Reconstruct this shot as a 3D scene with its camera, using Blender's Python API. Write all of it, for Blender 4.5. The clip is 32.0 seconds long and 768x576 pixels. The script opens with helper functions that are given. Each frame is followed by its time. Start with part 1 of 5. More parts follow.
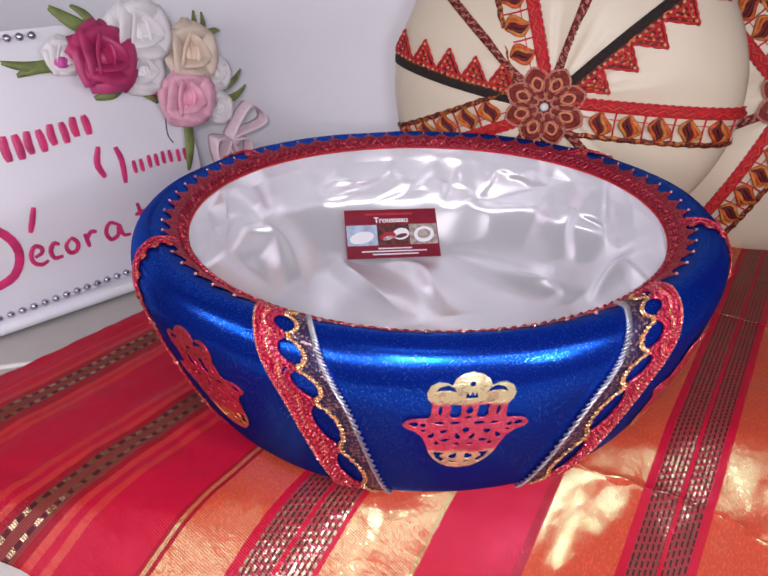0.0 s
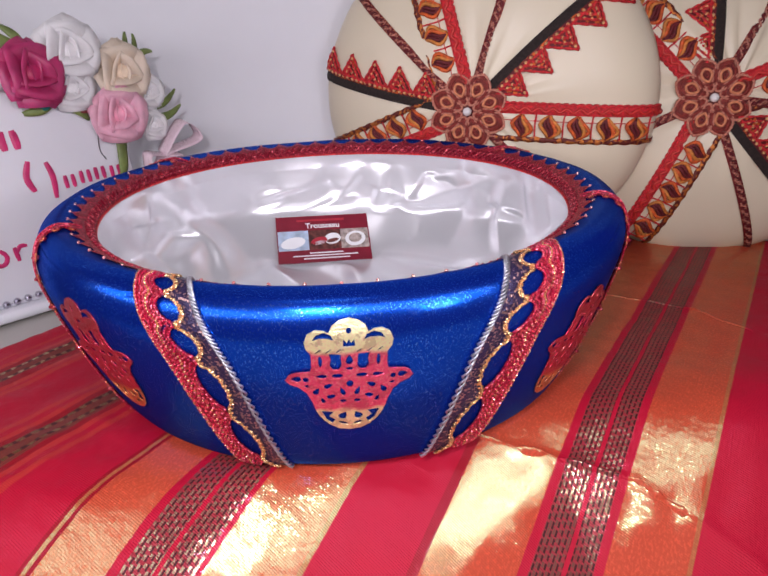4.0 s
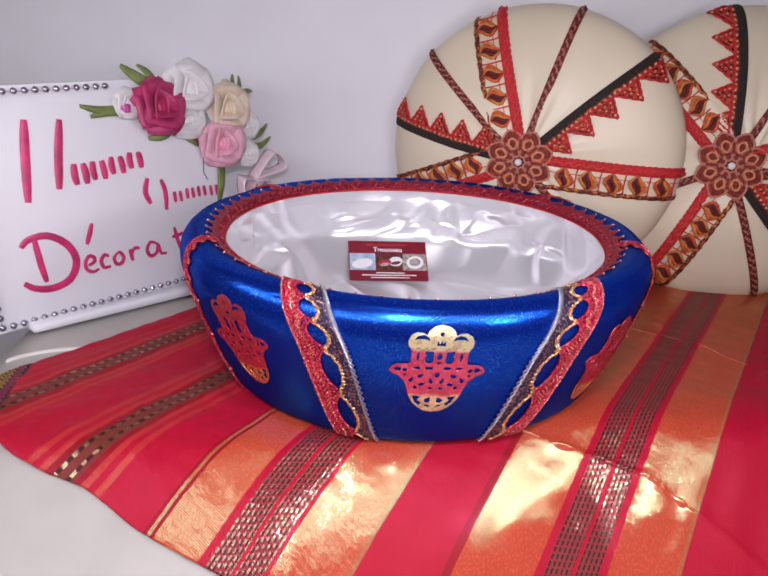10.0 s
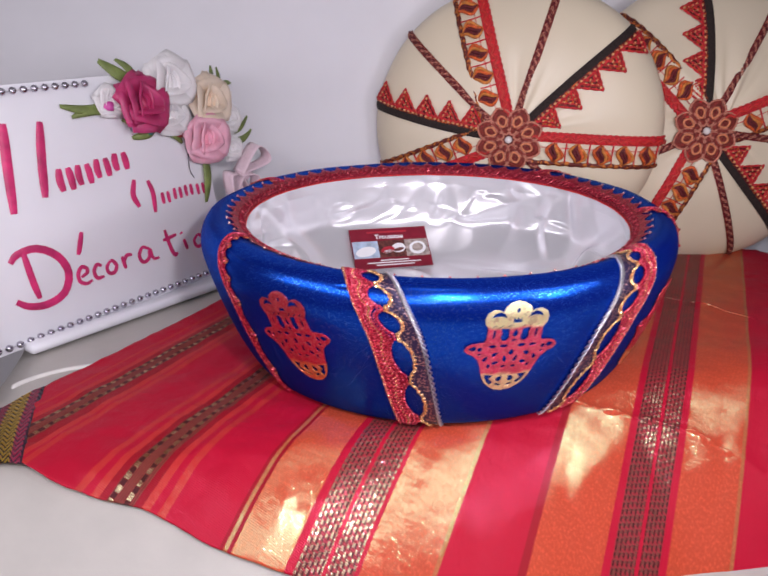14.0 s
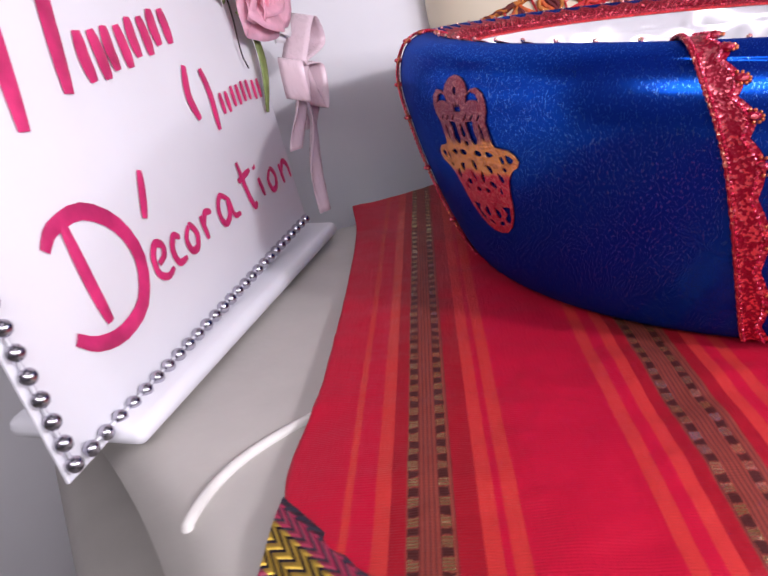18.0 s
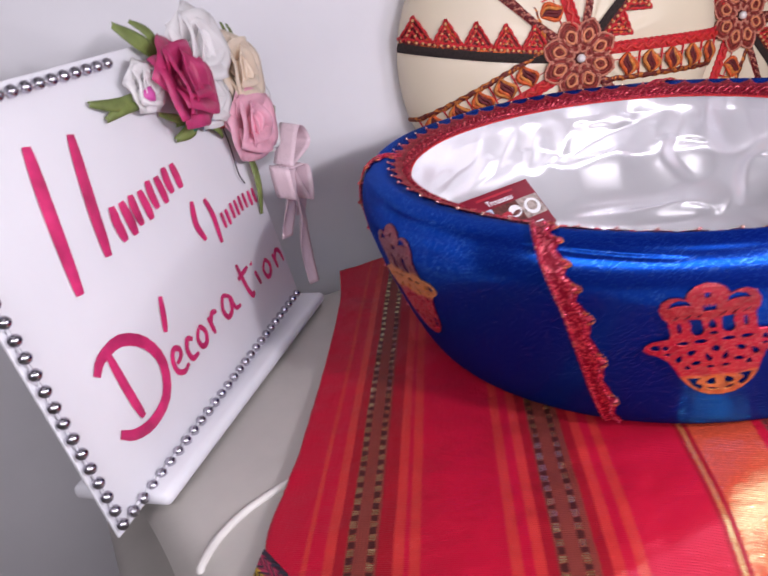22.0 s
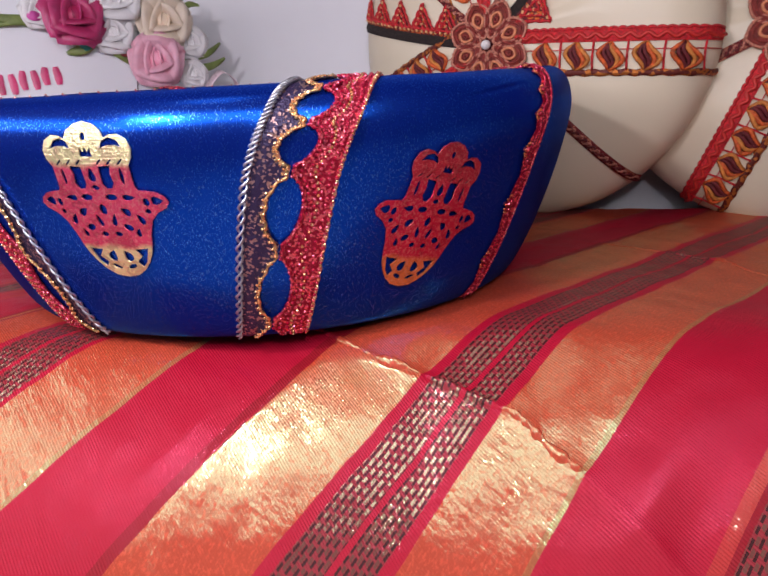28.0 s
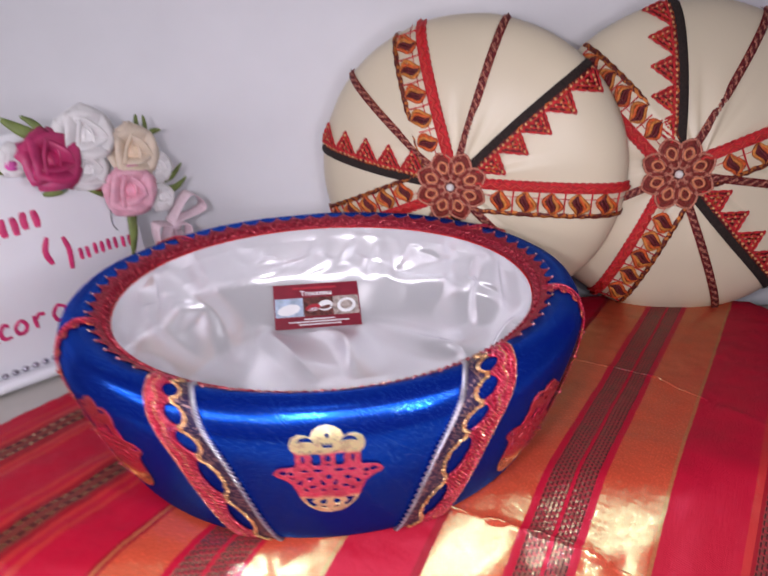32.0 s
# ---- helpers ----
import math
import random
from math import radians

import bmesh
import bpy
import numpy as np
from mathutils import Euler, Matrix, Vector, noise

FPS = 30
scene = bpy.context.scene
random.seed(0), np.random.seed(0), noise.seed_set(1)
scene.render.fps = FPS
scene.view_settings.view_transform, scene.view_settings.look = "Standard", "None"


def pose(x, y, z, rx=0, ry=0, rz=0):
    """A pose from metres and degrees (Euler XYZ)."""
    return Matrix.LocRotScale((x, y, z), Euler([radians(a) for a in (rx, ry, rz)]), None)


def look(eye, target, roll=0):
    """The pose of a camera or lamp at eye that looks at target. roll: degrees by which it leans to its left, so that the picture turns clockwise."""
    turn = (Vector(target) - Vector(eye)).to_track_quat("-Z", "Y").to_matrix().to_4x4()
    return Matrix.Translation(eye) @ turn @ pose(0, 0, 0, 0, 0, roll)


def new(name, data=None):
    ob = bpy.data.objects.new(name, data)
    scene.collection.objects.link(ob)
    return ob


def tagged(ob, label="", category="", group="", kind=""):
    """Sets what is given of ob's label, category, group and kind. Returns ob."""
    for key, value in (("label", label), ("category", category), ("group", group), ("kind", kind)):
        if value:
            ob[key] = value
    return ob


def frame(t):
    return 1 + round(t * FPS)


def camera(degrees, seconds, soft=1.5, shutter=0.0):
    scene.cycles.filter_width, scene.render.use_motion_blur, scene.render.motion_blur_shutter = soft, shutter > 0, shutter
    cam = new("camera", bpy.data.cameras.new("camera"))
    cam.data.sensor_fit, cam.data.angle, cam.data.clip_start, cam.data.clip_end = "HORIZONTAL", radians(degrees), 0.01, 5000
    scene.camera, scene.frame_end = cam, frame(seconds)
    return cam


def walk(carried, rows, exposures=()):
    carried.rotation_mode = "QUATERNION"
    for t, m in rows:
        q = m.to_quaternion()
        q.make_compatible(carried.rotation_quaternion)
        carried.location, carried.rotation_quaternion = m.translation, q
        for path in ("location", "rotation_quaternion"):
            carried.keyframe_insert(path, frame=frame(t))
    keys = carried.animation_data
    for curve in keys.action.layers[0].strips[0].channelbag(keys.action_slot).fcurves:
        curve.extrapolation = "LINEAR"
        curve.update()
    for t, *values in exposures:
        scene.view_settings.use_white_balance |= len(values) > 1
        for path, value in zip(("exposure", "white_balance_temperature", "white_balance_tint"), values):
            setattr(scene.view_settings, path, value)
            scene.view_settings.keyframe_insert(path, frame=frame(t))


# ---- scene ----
cam = camera(60.9, 32.0, 1.7, 0.5)
METRES, EYE, TILT, LEAN, TURN = 2.28, 0.281, -26.4, 0.0, 0.0
ROWS = [
    (0.0, 0.0, 0.0, 0.0, 0.0, 0.0, -0.0),
    (0.5, 0.0033, -0.0, -0.0014, -0.33, 0.05, 0.03),
    (1.0, 0.0051, 0.0003, -0.0031, 0.0, 0.32, 0.27),
    (1.5, 0.006, 0.0033, -0.0059, 0.41, 1.21, 0.73),
    (2.0, 0.0058, 0.0051, -0.008, 1.1, 2.64, 1.34),
    (2.5, 0.008, 0.007, -0.0128, 0.74, 3.77, 1.2),
    (3.0, 0.0136, 0.0067, -0.0169, -0.08, 3.91, 1.6),
    (3.5, 0.0192, 0.0039, -0.0198, -0.73, 4.08, 1.99),
    (5.5, 0.0261, -0.0197, -0.0267, -0.94, 6.69, 2.53),
    (6.0, 0.0214, -0.0258, -0.0279, -0.63, 6.5, 1.37),
    (6.5, 0.0163, -0.0284, -0.029, -0.04, 5.96, 0.15),
    (7.0, 0.0101, -0.0296, -0.0288, 1.3, 5.97, -0.94),
    (7.5, 0.0033, -0.032, -0.0284, 2.54, 6.04, -1.86),
    (8.0, -0.0015, -0.0326, -0.028, 3.16, 6.07, -2.89),
    (8.5, -0.0026, -0.034, -0.0284, 2.7, 5.81, -3.03),
    (9.0, -0.0016, -0.0391, -0.0281, 1.45, 6.03, -2.86),
    (9.5, -0.0002, -0.0431, -0.0275, 0.31, 6.45, -2.5),
    (10.0, 0.0011, -0.0462, -0.0278, -0.4, 6.63, -2.21),
    (10.5, 0.0041, -0.0481, -0.0277, -1.32, 6.66, -1.42),
    (11.0, 0.0049, -0.0525, -0.0279, -1.74, 6.73, -1.07),
    (11.5, 0.0053, -0.0582, -0.0276, -2.11, 7.11, -0.93),
    (12.0, 0.0058, -0.0606, -0.0299, -2.73, 7.42, -0.27),
    (12.5, 0.0041, -0.06, -0.0336, -3.5, 7.66, 0.54),
    (13.0, -0.0064, -0.0564, -0.0333, -4.95, 7.91, 2.55),
    (13.5, -0.0229, -0.0485, -0.0317, -6.06, 6.06, 3.3),
    (14.0, -0.0388, -0.0392, -0.029, -6.51, 5.85, 3.44),
    (14.5, -0.053, -0.0257, -0.0278, -7.56, 4.59, 4.03),
    (15.0, -0.0729, -0.0075, -0.0216, -8.62, 3.47, 5.6),
    (15.5, -0.0911, 0.0075, -0.0179, -10.75, 2.31, 6.33),
    (17.5, -0.1352, 0.1002, -0.0139, -20.85, 1.25, 14.69),
    (18.0, -0.1536, 0.1113, -0.0095, -25.62, 0.81, 18.72),
    (18.5, -0.1693, 0.1102, -0.0071, -28.03, 1.42, 19.8),
    (19.0, -0.181, 0.1068, -0.0024, -29.74, 2.77, 22.35),
    (19.5, -0.1881, 0.1022, 0.004, -32.0, 2.65, 24.81),
    (20.0, -0.1962, 0.0953, 0.0061, -32.54, 4.02, 25.35),
    (20.5, -0.1889, 0.093, 0.0055, -33.06, 3.17, 24.98),
    (21.0, -0.1744, 0.088, 0.0052, -32.75, 2.64, 24.42),
    (21.5, -0.1655, 0.0788, 0.0038, -27.45, 2.27, 20.38),
    (22.0, -0.1492, 0.0612, 0.0107, -23.37, 0.33, 20.19),
    (22.5, -0.134, 0.035, 0.0081, -21.72, -0.64, 18.45),
    (23.0, -0.1236, 0.0095, 0.0066, -19.58, -2.52, 17.79),
    (23.5, -0.0991, -0.0192, 0.0088, -16.89, -0.65, 16.92),
    (24.0, -0.0735, -0.0368, 0.0047, -12.29, 1.94, 12.0),
    (24.5, -0.0533, -0.0448, -0.002, -7.56, 3.32, 9.28),
    (25.0, -0.0291, -0.0496, -0.0011, -1.9, 3.35, 8.45),
    (25.5, -0.0011, -0.0493, -0.0081, -0.03, 4.3, 6.2),
    (26.0, 0.0345, -0.0296, -0.0174, 2.87, 5.06, 5.05),
    (26.5, 0.0641, 0.0069, -0.0317, 6.39, 5.71, 2.58),
    (28.5, 0.1148, 0.04, -0.061, 18.15, 9.69, -6.74),
    (29.0, 0.1265, 0.0302, -0.0557, 19.96, 9.79, -8.35),
    (29.5, 0.1299, 0.0215, -0.0532, 21.8, 10.18, -9.94),
    (30.0, 0.1234, 0.0133, -0.0515, 22.13, 11.38, -11.01),
    (30.5, 0.1144, 0.0133, -0.0474, 16.61, 11.66, -6.41),
    (31.0, 0.0898, 0.0163, -0.0351, 6.4, 9.32, -2.27),
    (31.5, 0.0575, 0.0028, -0.0181, 0.47, 6.89, -0.55),
    (32.0, 0.0311, -0.0257, -0.0008, -0.4, 5.81, 2.16),
]
EXPOSURES = [(0.0, -0.12), (3.0, -0.13), (6.0, -0.10), (15.0, -0.08), (17.5, 0.48), (18.0, 0.50), (19.5, 0.38), (21.0, 0.33), (24.0, -0.02), (26.0, 0.08), (29.0, -0.25), (30.5, -0.15), (31.0, -0.02), (32.0, -0.06)]
walk(cam, [(t, pose(0, 0, EYE, TILT, LEAN, TURN) @ pose(METRES * x, METRES * y, METRES * z, 90 + pitch, roll, yaw)) for t, x, y, z, yaw, pitch, roll in ROWS], EXPOSURES)

# ---- light: fixed lamps for the viewer's moving one, an added fill lamp overhead ----
world = bpy.data.worlds.new("world")
world.use_nodes = True
world.node_tree.nodes["Background"].inputs[0].default_value = (0.75, 0.78, 0.85, 1)
world.node_tree.nodes["Background"].inputs[1].default_value = 0.07
scene.world = world


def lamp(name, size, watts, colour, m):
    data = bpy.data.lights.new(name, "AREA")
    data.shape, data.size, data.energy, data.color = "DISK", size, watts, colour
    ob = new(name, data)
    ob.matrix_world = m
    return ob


# fixed strips added for the viewer's moving lamp, in a bow along its way
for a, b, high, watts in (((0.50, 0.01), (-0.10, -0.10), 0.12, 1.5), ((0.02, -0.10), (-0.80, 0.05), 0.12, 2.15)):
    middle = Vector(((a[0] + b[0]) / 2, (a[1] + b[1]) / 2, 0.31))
    bow_strip = lamp("viewer_light_stand_in", 1.0, watts, (0.985, 0.925, 1.02), look(middle, (0.03, 0.42, 0.03)))
    bow_strip.data.shape, bow_strip.data.size, bow_strip.data.size_y = "RECTANGLE", math.hypot(a[0] - b[0], a[1] - b[1]), high
# two small fixed lamps added at places the moving lamp passes
for eye, watts in (((-0.01, -0.07, 0.32), 1.5), ((0.30, -0.02, 0.23), 0.55)):
    lamp("viewer_light_stand_in", 0.03, watts, (0.985, 0.925, 1.02), look(eye, (0.03, 0.42, 0.03)))
# no ceiling lamp is known here; this one is added as soft fill
lamp("unseen_fill_light", 0.7, 3.0, (1.0, 0.92, 1.0), look((-0.1, -0.5, 2.2), (-0.1, 0.3, 0.0)))


# ---- materials ----
class Nodes:
    """A short way to write node trees."""

    def __init__(self, name):
        self.mat = bpy.data.materials.new(name)
        self.mat.use_nodes = True
        self.tree = self.mat.node_tree
        self.bsdf = self.tree.nodes["Principled BSDF"]

    def add(self, kind, **inputs):
        node = self.tree.nodes.new("ShaderNode" + kind)
        for key, value in inputs.items():
            self.put(node.inputs[key.replace("_", " ")], value)
        return node

    def put(self, socket, value):
        if isinstance(value, bpy.types.NodeSocket):
            self.tree.links.new(value, socket)
        else:
            socket.default_value = value

    def set(self, **inputs):
        for key, value in inputs.items():
            self.put(self.bsdf.inputs[key.replace("_", " ")], value)
        return self

    def coords(self, scale=1.0, space="Object"):
        m = self.add("Mapping", Vector=self.add("TexCoord").outputs[space])
        m.inputs["Scale"].default_value = scale if hasattr(scale, "__len__") else (scale,) * 3
        return m.outputs[0]

    def noise(self, vector, scale, detail=3.0, rough=0.5):
        return self.add("TexNoise", Vector=vector, Scale=scale, Detail=detail, Roughness=rough).outputs["Fac"]

    def ramp(self, fac, stops, smooth=True):
        node = self.add("ValToRGB", Fac=fac)
        ramp = node.color_ramp
        ramp.interpolation = "LINEAR" if smooth else "CONSTANT"
        while len(ramp.elements) < len(stops):
            ramp.elements.new(0.5)
        for e, (at, colour) in zip(ramp.elements, stops):
            e.position, e.color = at, (*colour, 1) if len(colour) == 3 else colour
        return node.outputs["Color"]

    def math(self, op, a, b=0.0):
        node = self.add("Math")
        node.operation = op
        self.put(node.inputs[0], a)
        self.put(node.inputs[1], b)
        return node.outputs[0]

    def mix(self, fac, a, b):
        node = self.tree.nodes.new("ShaderNodeMix")
        node.data_type = "RGBA"
        self.put(node.inputs["Factor"], fac)
        for socket, value in ((node.inputs[6], a), (node.inputs[7], b)):
            self.put(socket, (*value, 1) if isinstance(value, tuple) and len(value) == 3 else value)
        return node.outputs[2]

    def bump(self, height, strength=0.3, distance=0.001):
        self.put(self.bsdf.inputs["Normal"], self.add("Bump", Height=height, Strength=strength, Distance=distance).outputs[0])
        return self


def plain(name, colour, rough=0.5, metal=0.0, vary=0.15, scale=60.0, bump=0.2, distance=0.0005, **more):
    n = Nodes(name)
    f = n.noise(n.coords(), scale, 4.0)
    dark = tuple(c * (1 - vary) for c in colour)
    light = tuple(min(1, c * (1 + vary)) for c in colour)
    n.set(Base_Color=n.ramp(f, [(0.3, dark), (0.7, light)]), Roughness=rough, Metallic=metal, **more)
    if bump:
        n.bump(n.noise(n.coords(), scale * 8, 2.0), bump, distance)
    return n.mat


def satin(name, colour, rough, streak, metal=0.0, relief=0.25):
    """Satin: a sheen that breaks up into fine threads."""
    n = Nodes(name)
    thread = n.noise(n.coords(streak), 1.0, 3.0, 0.7)
    broad = n.noise(n.coords(9.0), 1.0, 2.0)
    c = n.mix(broad, tuple(v * 0.88 for v in colour), tuple(min(1, v * 1.1) for v in colour))
    n.set(Base_Color=c, Metallic=metal, Roughness=rough)
    if relief:
        n.set(Roughness=n.ramp(thread, [(0.3, (rough * 0.8,) * 3), (0.7, (rough * 1.25,) * 3)]))
        n.bump(thread, relief, 0.0004)
    return n.mat


def blue_satin():
    """Deep blue satin whose threads throw back a brighter, grainy blue."""
    n = Nodes("blue_satin")
    thread = n.noise(n.coords((1500, 1500, 700)), 1.0, 3.0, 0.7)
    slub = n.noise(n.coords((60, 60, 160)), 1.0, 3.0)
    broad = n.noise(n.coords(9.0), 1.0, 2.0)
    bump = n.add("Bump", Height=n.math("ADD", thread, n.math("MULTIPLY", slub, 2.0)), Strength=0.09, Distance=0.0005).outputs[0]
    n.set(Base_Color=n.mix(broad, (0.0008, 0.008, 0.13), (0.0015, 0.014, 0.19)), Roughness=0.6, Specular_IOR_Level=0.05, Normal=bump)
    gloss = n.add("BsdfAnisotropic", Color=n.mix(n.math("MULTIPLY", n.math("GREATER_THAN", thread, 0.60), 0.5), (0.006, 0.11, 0.70), (0.34, 0.66, 1.0)), Roughness=0.22, Normal=bump)
    mixed = n.add("MixShader", Fac=0.40)
    n.tree.links.new(n.bsdf.outputs[0], mixed.inputs[1])
    n.tree.links.new(gloss.outputs[0], mixed.inputs[2])
    n.tree.links.new(mixed.outputs[0], n.tree.nodes["Material Output"].inputs["Surface"])
    return n.mat


BLUE = blue_satin()
WHITE_SATIN = satin("white_satin", (0.84, 0.84, 0.87), 0.25, (40, 40, 40), metal=0.50, relief=0.0)
CREAM = satin("cream_satin", (0.76, 0.665, 0.495), 0.40, (200, 200, 200))
WALL = plain("white_wall_paint", (0.80, 0.795, 0.83), 0.65, scale=8, vary=0.04, bump=0.1)
LEATHER = plain("beige_leather", (0.45, 0.425, 0.39), 0.5, scale=25, vary=0.06, bump=0.25, distance=0.0006)
BOARD = plain("white_board", (0.82, 0.82, 0.86), 0.4, scale=12, vary=0.03, bump=0.05)
CARD = plain("card_maroon", (0.22, 0.012, 0.03), 0.35, scale=80, vary=0.1, bump=0)
PURPLE = satin("purple_satin", (0.20, 0.03, 0.24), 0.5, (200, 200, 200))
WOOD = plain("dark_brown_wood", (0.07, 0.022, 0.012), 0.45, scale=14, vary=0.3)
PIPING = plain("pale_piping", (0.70, 0.68, 0.64), 0.4, scale=90, vary=0.05)
CHROME = plain("chrome_bead", (0.50, 0.48, 0.54), 0.22, 1.0, vary=0.05, bump=0)
PEARL = plain("pearl", (0.80, 0.76, 0.74), 0.15, 0.0, vary=0.05, bump=0)
STRING = plain("clear_string", (0.70, 0.70, 0.74), 0.25, vary=0.1, bump=0)
PINK_PAINT = plain("pink_paint", (0.62, 0.035, 0.16), 0.35, scale=55, vary=0.35, bump=0.3)
ROSE_DARK = plain("dark_pink_petal", (0.46, 0.025, 0.12), 0.45, scale=70, vary=0.25, Subsurface_Weight=0.4, Subsurface_Scale=0.006, Subsurface_Radius=(1.0, 1.0, 1.0))
ROSE_PINK = plain("pink_petal", (0.84, 0.39, 0.50), 0.5, scale=70, vary=0.18, Subsurface_Weight=0.4, Subsurface_Scale=0.006, Subsurface_Radius=(1.0, 1.0, 1.0))
ROSE_WHITE = plain("white_petal", (0.88, 0.86, 0.86), 0.5, scale=70, vary=0.05, Subsurface_Weight=0.4, Subsurface_Scale=0.006, Subsurface_Radius=(1.0, 1.0, 1.0))
ROSE_CREAM = plain("cream_petal", (0.82, 0.66, 0.50), 0.5, scale=70, vary=0.12, Subsurface_Weight=0.4, Subsurface_Scale=0.006, Subsurface_Radius=(1.0, 1.0, 1.0))
LEAF = plain("green_leaf", (0.17, 0.22, 0.06), 0.55, scale=90, vary=0.35)
TEAL_LEAF = plain("teal_leaf", (0.02, 0.22, 0.17), 0.5, scale=90, vary=0.3)
RIBBON = satin("pink_ribbon", (0.80, 0.62, 0.68), 0.28, (300, 300, 60))
BLACK_BRAID = plain("black_braid", (0.022, 0.012, 0.010), 0.8, scale=500, vary=0.6, bump=0.8)
RED_BRAID = plain("red_braid", (0.60, 0.018, 0.026), 0.55, scale=500, vary=0.45, bump=0.8)
ORANGE_YARN = plain("orange_yarn", (0.62, 0.105, 0.02), 0.6, scale=300, vary=0.4, bump=0.6)
YELLOW_YARN = plain("yellow_yarn", (0.62, 0.21, 0.04), 0.6, scale=300, vary=0.3, bump=0.6)
PALE_STITCH = plain("pale_yellow_stitch", (0.72, 0.40, 0.17), 0.6, scale=300, vary=0.4, bump=0.6)
MAROON_YARN = plain("maroon_yarn", (0.13, 0.009, 0.013), 0.65, scale=300, vary=0.4, bump=0.6)
BEIGE_CORD = plain("beige_red_cord", (0.46, 0.17, 0.12), 0.6, scale=700, vary=0.8, bump=0.6)
PETAL_RED = plain("brown_red_yarn", (0.24, 0.028, 0.020), 0.6, scale=400, vary=0.4, bump=0.6)
PETAL_EDGE = plain("beige_beading", (0.56, 0.21, 0.14), 0.45, scale=500, vary=0.45, bump=0.4)
PETAL_PEACH = plain("peach_yarn", (0.70, 0.25, 0.12), 0.6, scale=300, vary=0.2)
SILVER = plain("silver_thread", (0.58, 0.57, 0.63), 0.28, 0.9, scale=400, vary=0.2)
GOLD_THREAD = plain("gold_thread", (0.74, 0.46, 0.20), 0.28, 0.9, scale=400, vary=0.35)
BLUE_BEAD = plain("blue_bead", (0.01, 0.03, 0.5), 0.1, vary=0.1, bump=0)
PAPER_WHITE = plain("white_print", (0.85, 0.85, 0.87), 0.4, scale=80, vary=0.03, bump=0)
PAPER_BLUE = plain("pale_blue_print", (0.42, 0.52, 0.66), 0.4, scale=120, vary=0.25, bump=0)
PAPER_BROWN = plain("brown_print", (0.12, 0.035, 0.03), 0.4, scale=260, vary=0.7, bump=0)
PAPER_GREY = plain("grey_print", (0.40, 0.33, 0.30), 0.4, scale=260, vary=0.5, bump=0)
PAPER_RED = plain("bright_red_print", (0.45, 0.03, 0.05), 0.4, scale=80, vary=0.1, bump=0)


def sparkle(name, thread, glint, share, rough=0.45, scale=1100.0):
    """Metallic thread: a coloured weave with brighter glints in it."""
    n = Nodes(name)
    v = n.add("TexVoronoi", Vector=n.coords(), Scale=scale)
    pick = n.add("SeparateColor", Color=v.outputs["Color"]).outputs[0]
    on = n.math("LESS_THAN", pick, share)
    n.set(Base_Color=n.mix(on, thread, glint), Metallic=n.math("ADD", n.math("MULTIPLY", on, 0.6), 0.3), Roughness=rough)
    n.bump(v.outputs["Distance"], 0.7, 0.0006)
    return n.mat


RED_LACE = sparkle("red_metallic_lace", (0.30, 0.002, 0.025), (0.95, 0.20, 0.24), 0.30, 0.36, 850.0)
RIM_LACE = sparkle("crimson_rim_lace", (0.25, 0.003, 0.020), (0.80, 0.09, 0.15), 0.22, 0.42, 1300.0)
BROWN_LACE = sparkle("brown_metallic_lace", (0.028, 0.016, 0.060), (0.46, 0.28, 0.26), 0.22, 0.4, 900.0)
ZIGZAG = sparkle("red_zigzag_lace", (0.14, 0.006, 0.010), (0.58, 0.13, 0.04), 0.25, 0.6, 420.0)
DARK_CORD = sparkle("dark_red_cord", (0.17, 0.008, 0.012), (0.50, 0.20, 0.13), 0.25, 0.6, 520.0)
EDGE_CORD = sparkle("brown_edge_cord", (0.13, 0.018, 0.012), (0.55, 0.19, 0.05), 0.4, 0.6, 380.0)


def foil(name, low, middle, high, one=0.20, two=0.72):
    """Mirror foil whose reflections are painted in as three colour bands, with faint cross lines."""
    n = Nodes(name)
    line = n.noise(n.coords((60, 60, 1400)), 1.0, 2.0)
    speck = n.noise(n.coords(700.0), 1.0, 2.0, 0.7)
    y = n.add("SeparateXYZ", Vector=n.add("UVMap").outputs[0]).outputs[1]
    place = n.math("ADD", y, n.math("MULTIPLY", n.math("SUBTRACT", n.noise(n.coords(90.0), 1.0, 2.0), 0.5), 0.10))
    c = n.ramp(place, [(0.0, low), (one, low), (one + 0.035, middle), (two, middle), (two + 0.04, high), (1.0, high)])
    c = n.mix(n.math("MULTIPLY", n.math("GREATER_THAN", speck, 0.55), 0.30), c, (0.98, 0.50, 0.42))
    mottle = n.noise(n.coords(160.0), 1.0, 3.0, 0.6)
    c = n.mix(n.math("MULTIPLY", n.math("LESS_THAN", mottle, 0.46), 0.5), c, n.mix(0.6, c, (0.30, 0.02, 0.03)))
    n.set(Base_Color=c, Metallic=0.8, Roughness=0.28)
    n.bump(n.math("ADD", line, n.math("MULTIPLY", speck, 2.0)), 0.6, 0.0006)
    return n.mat


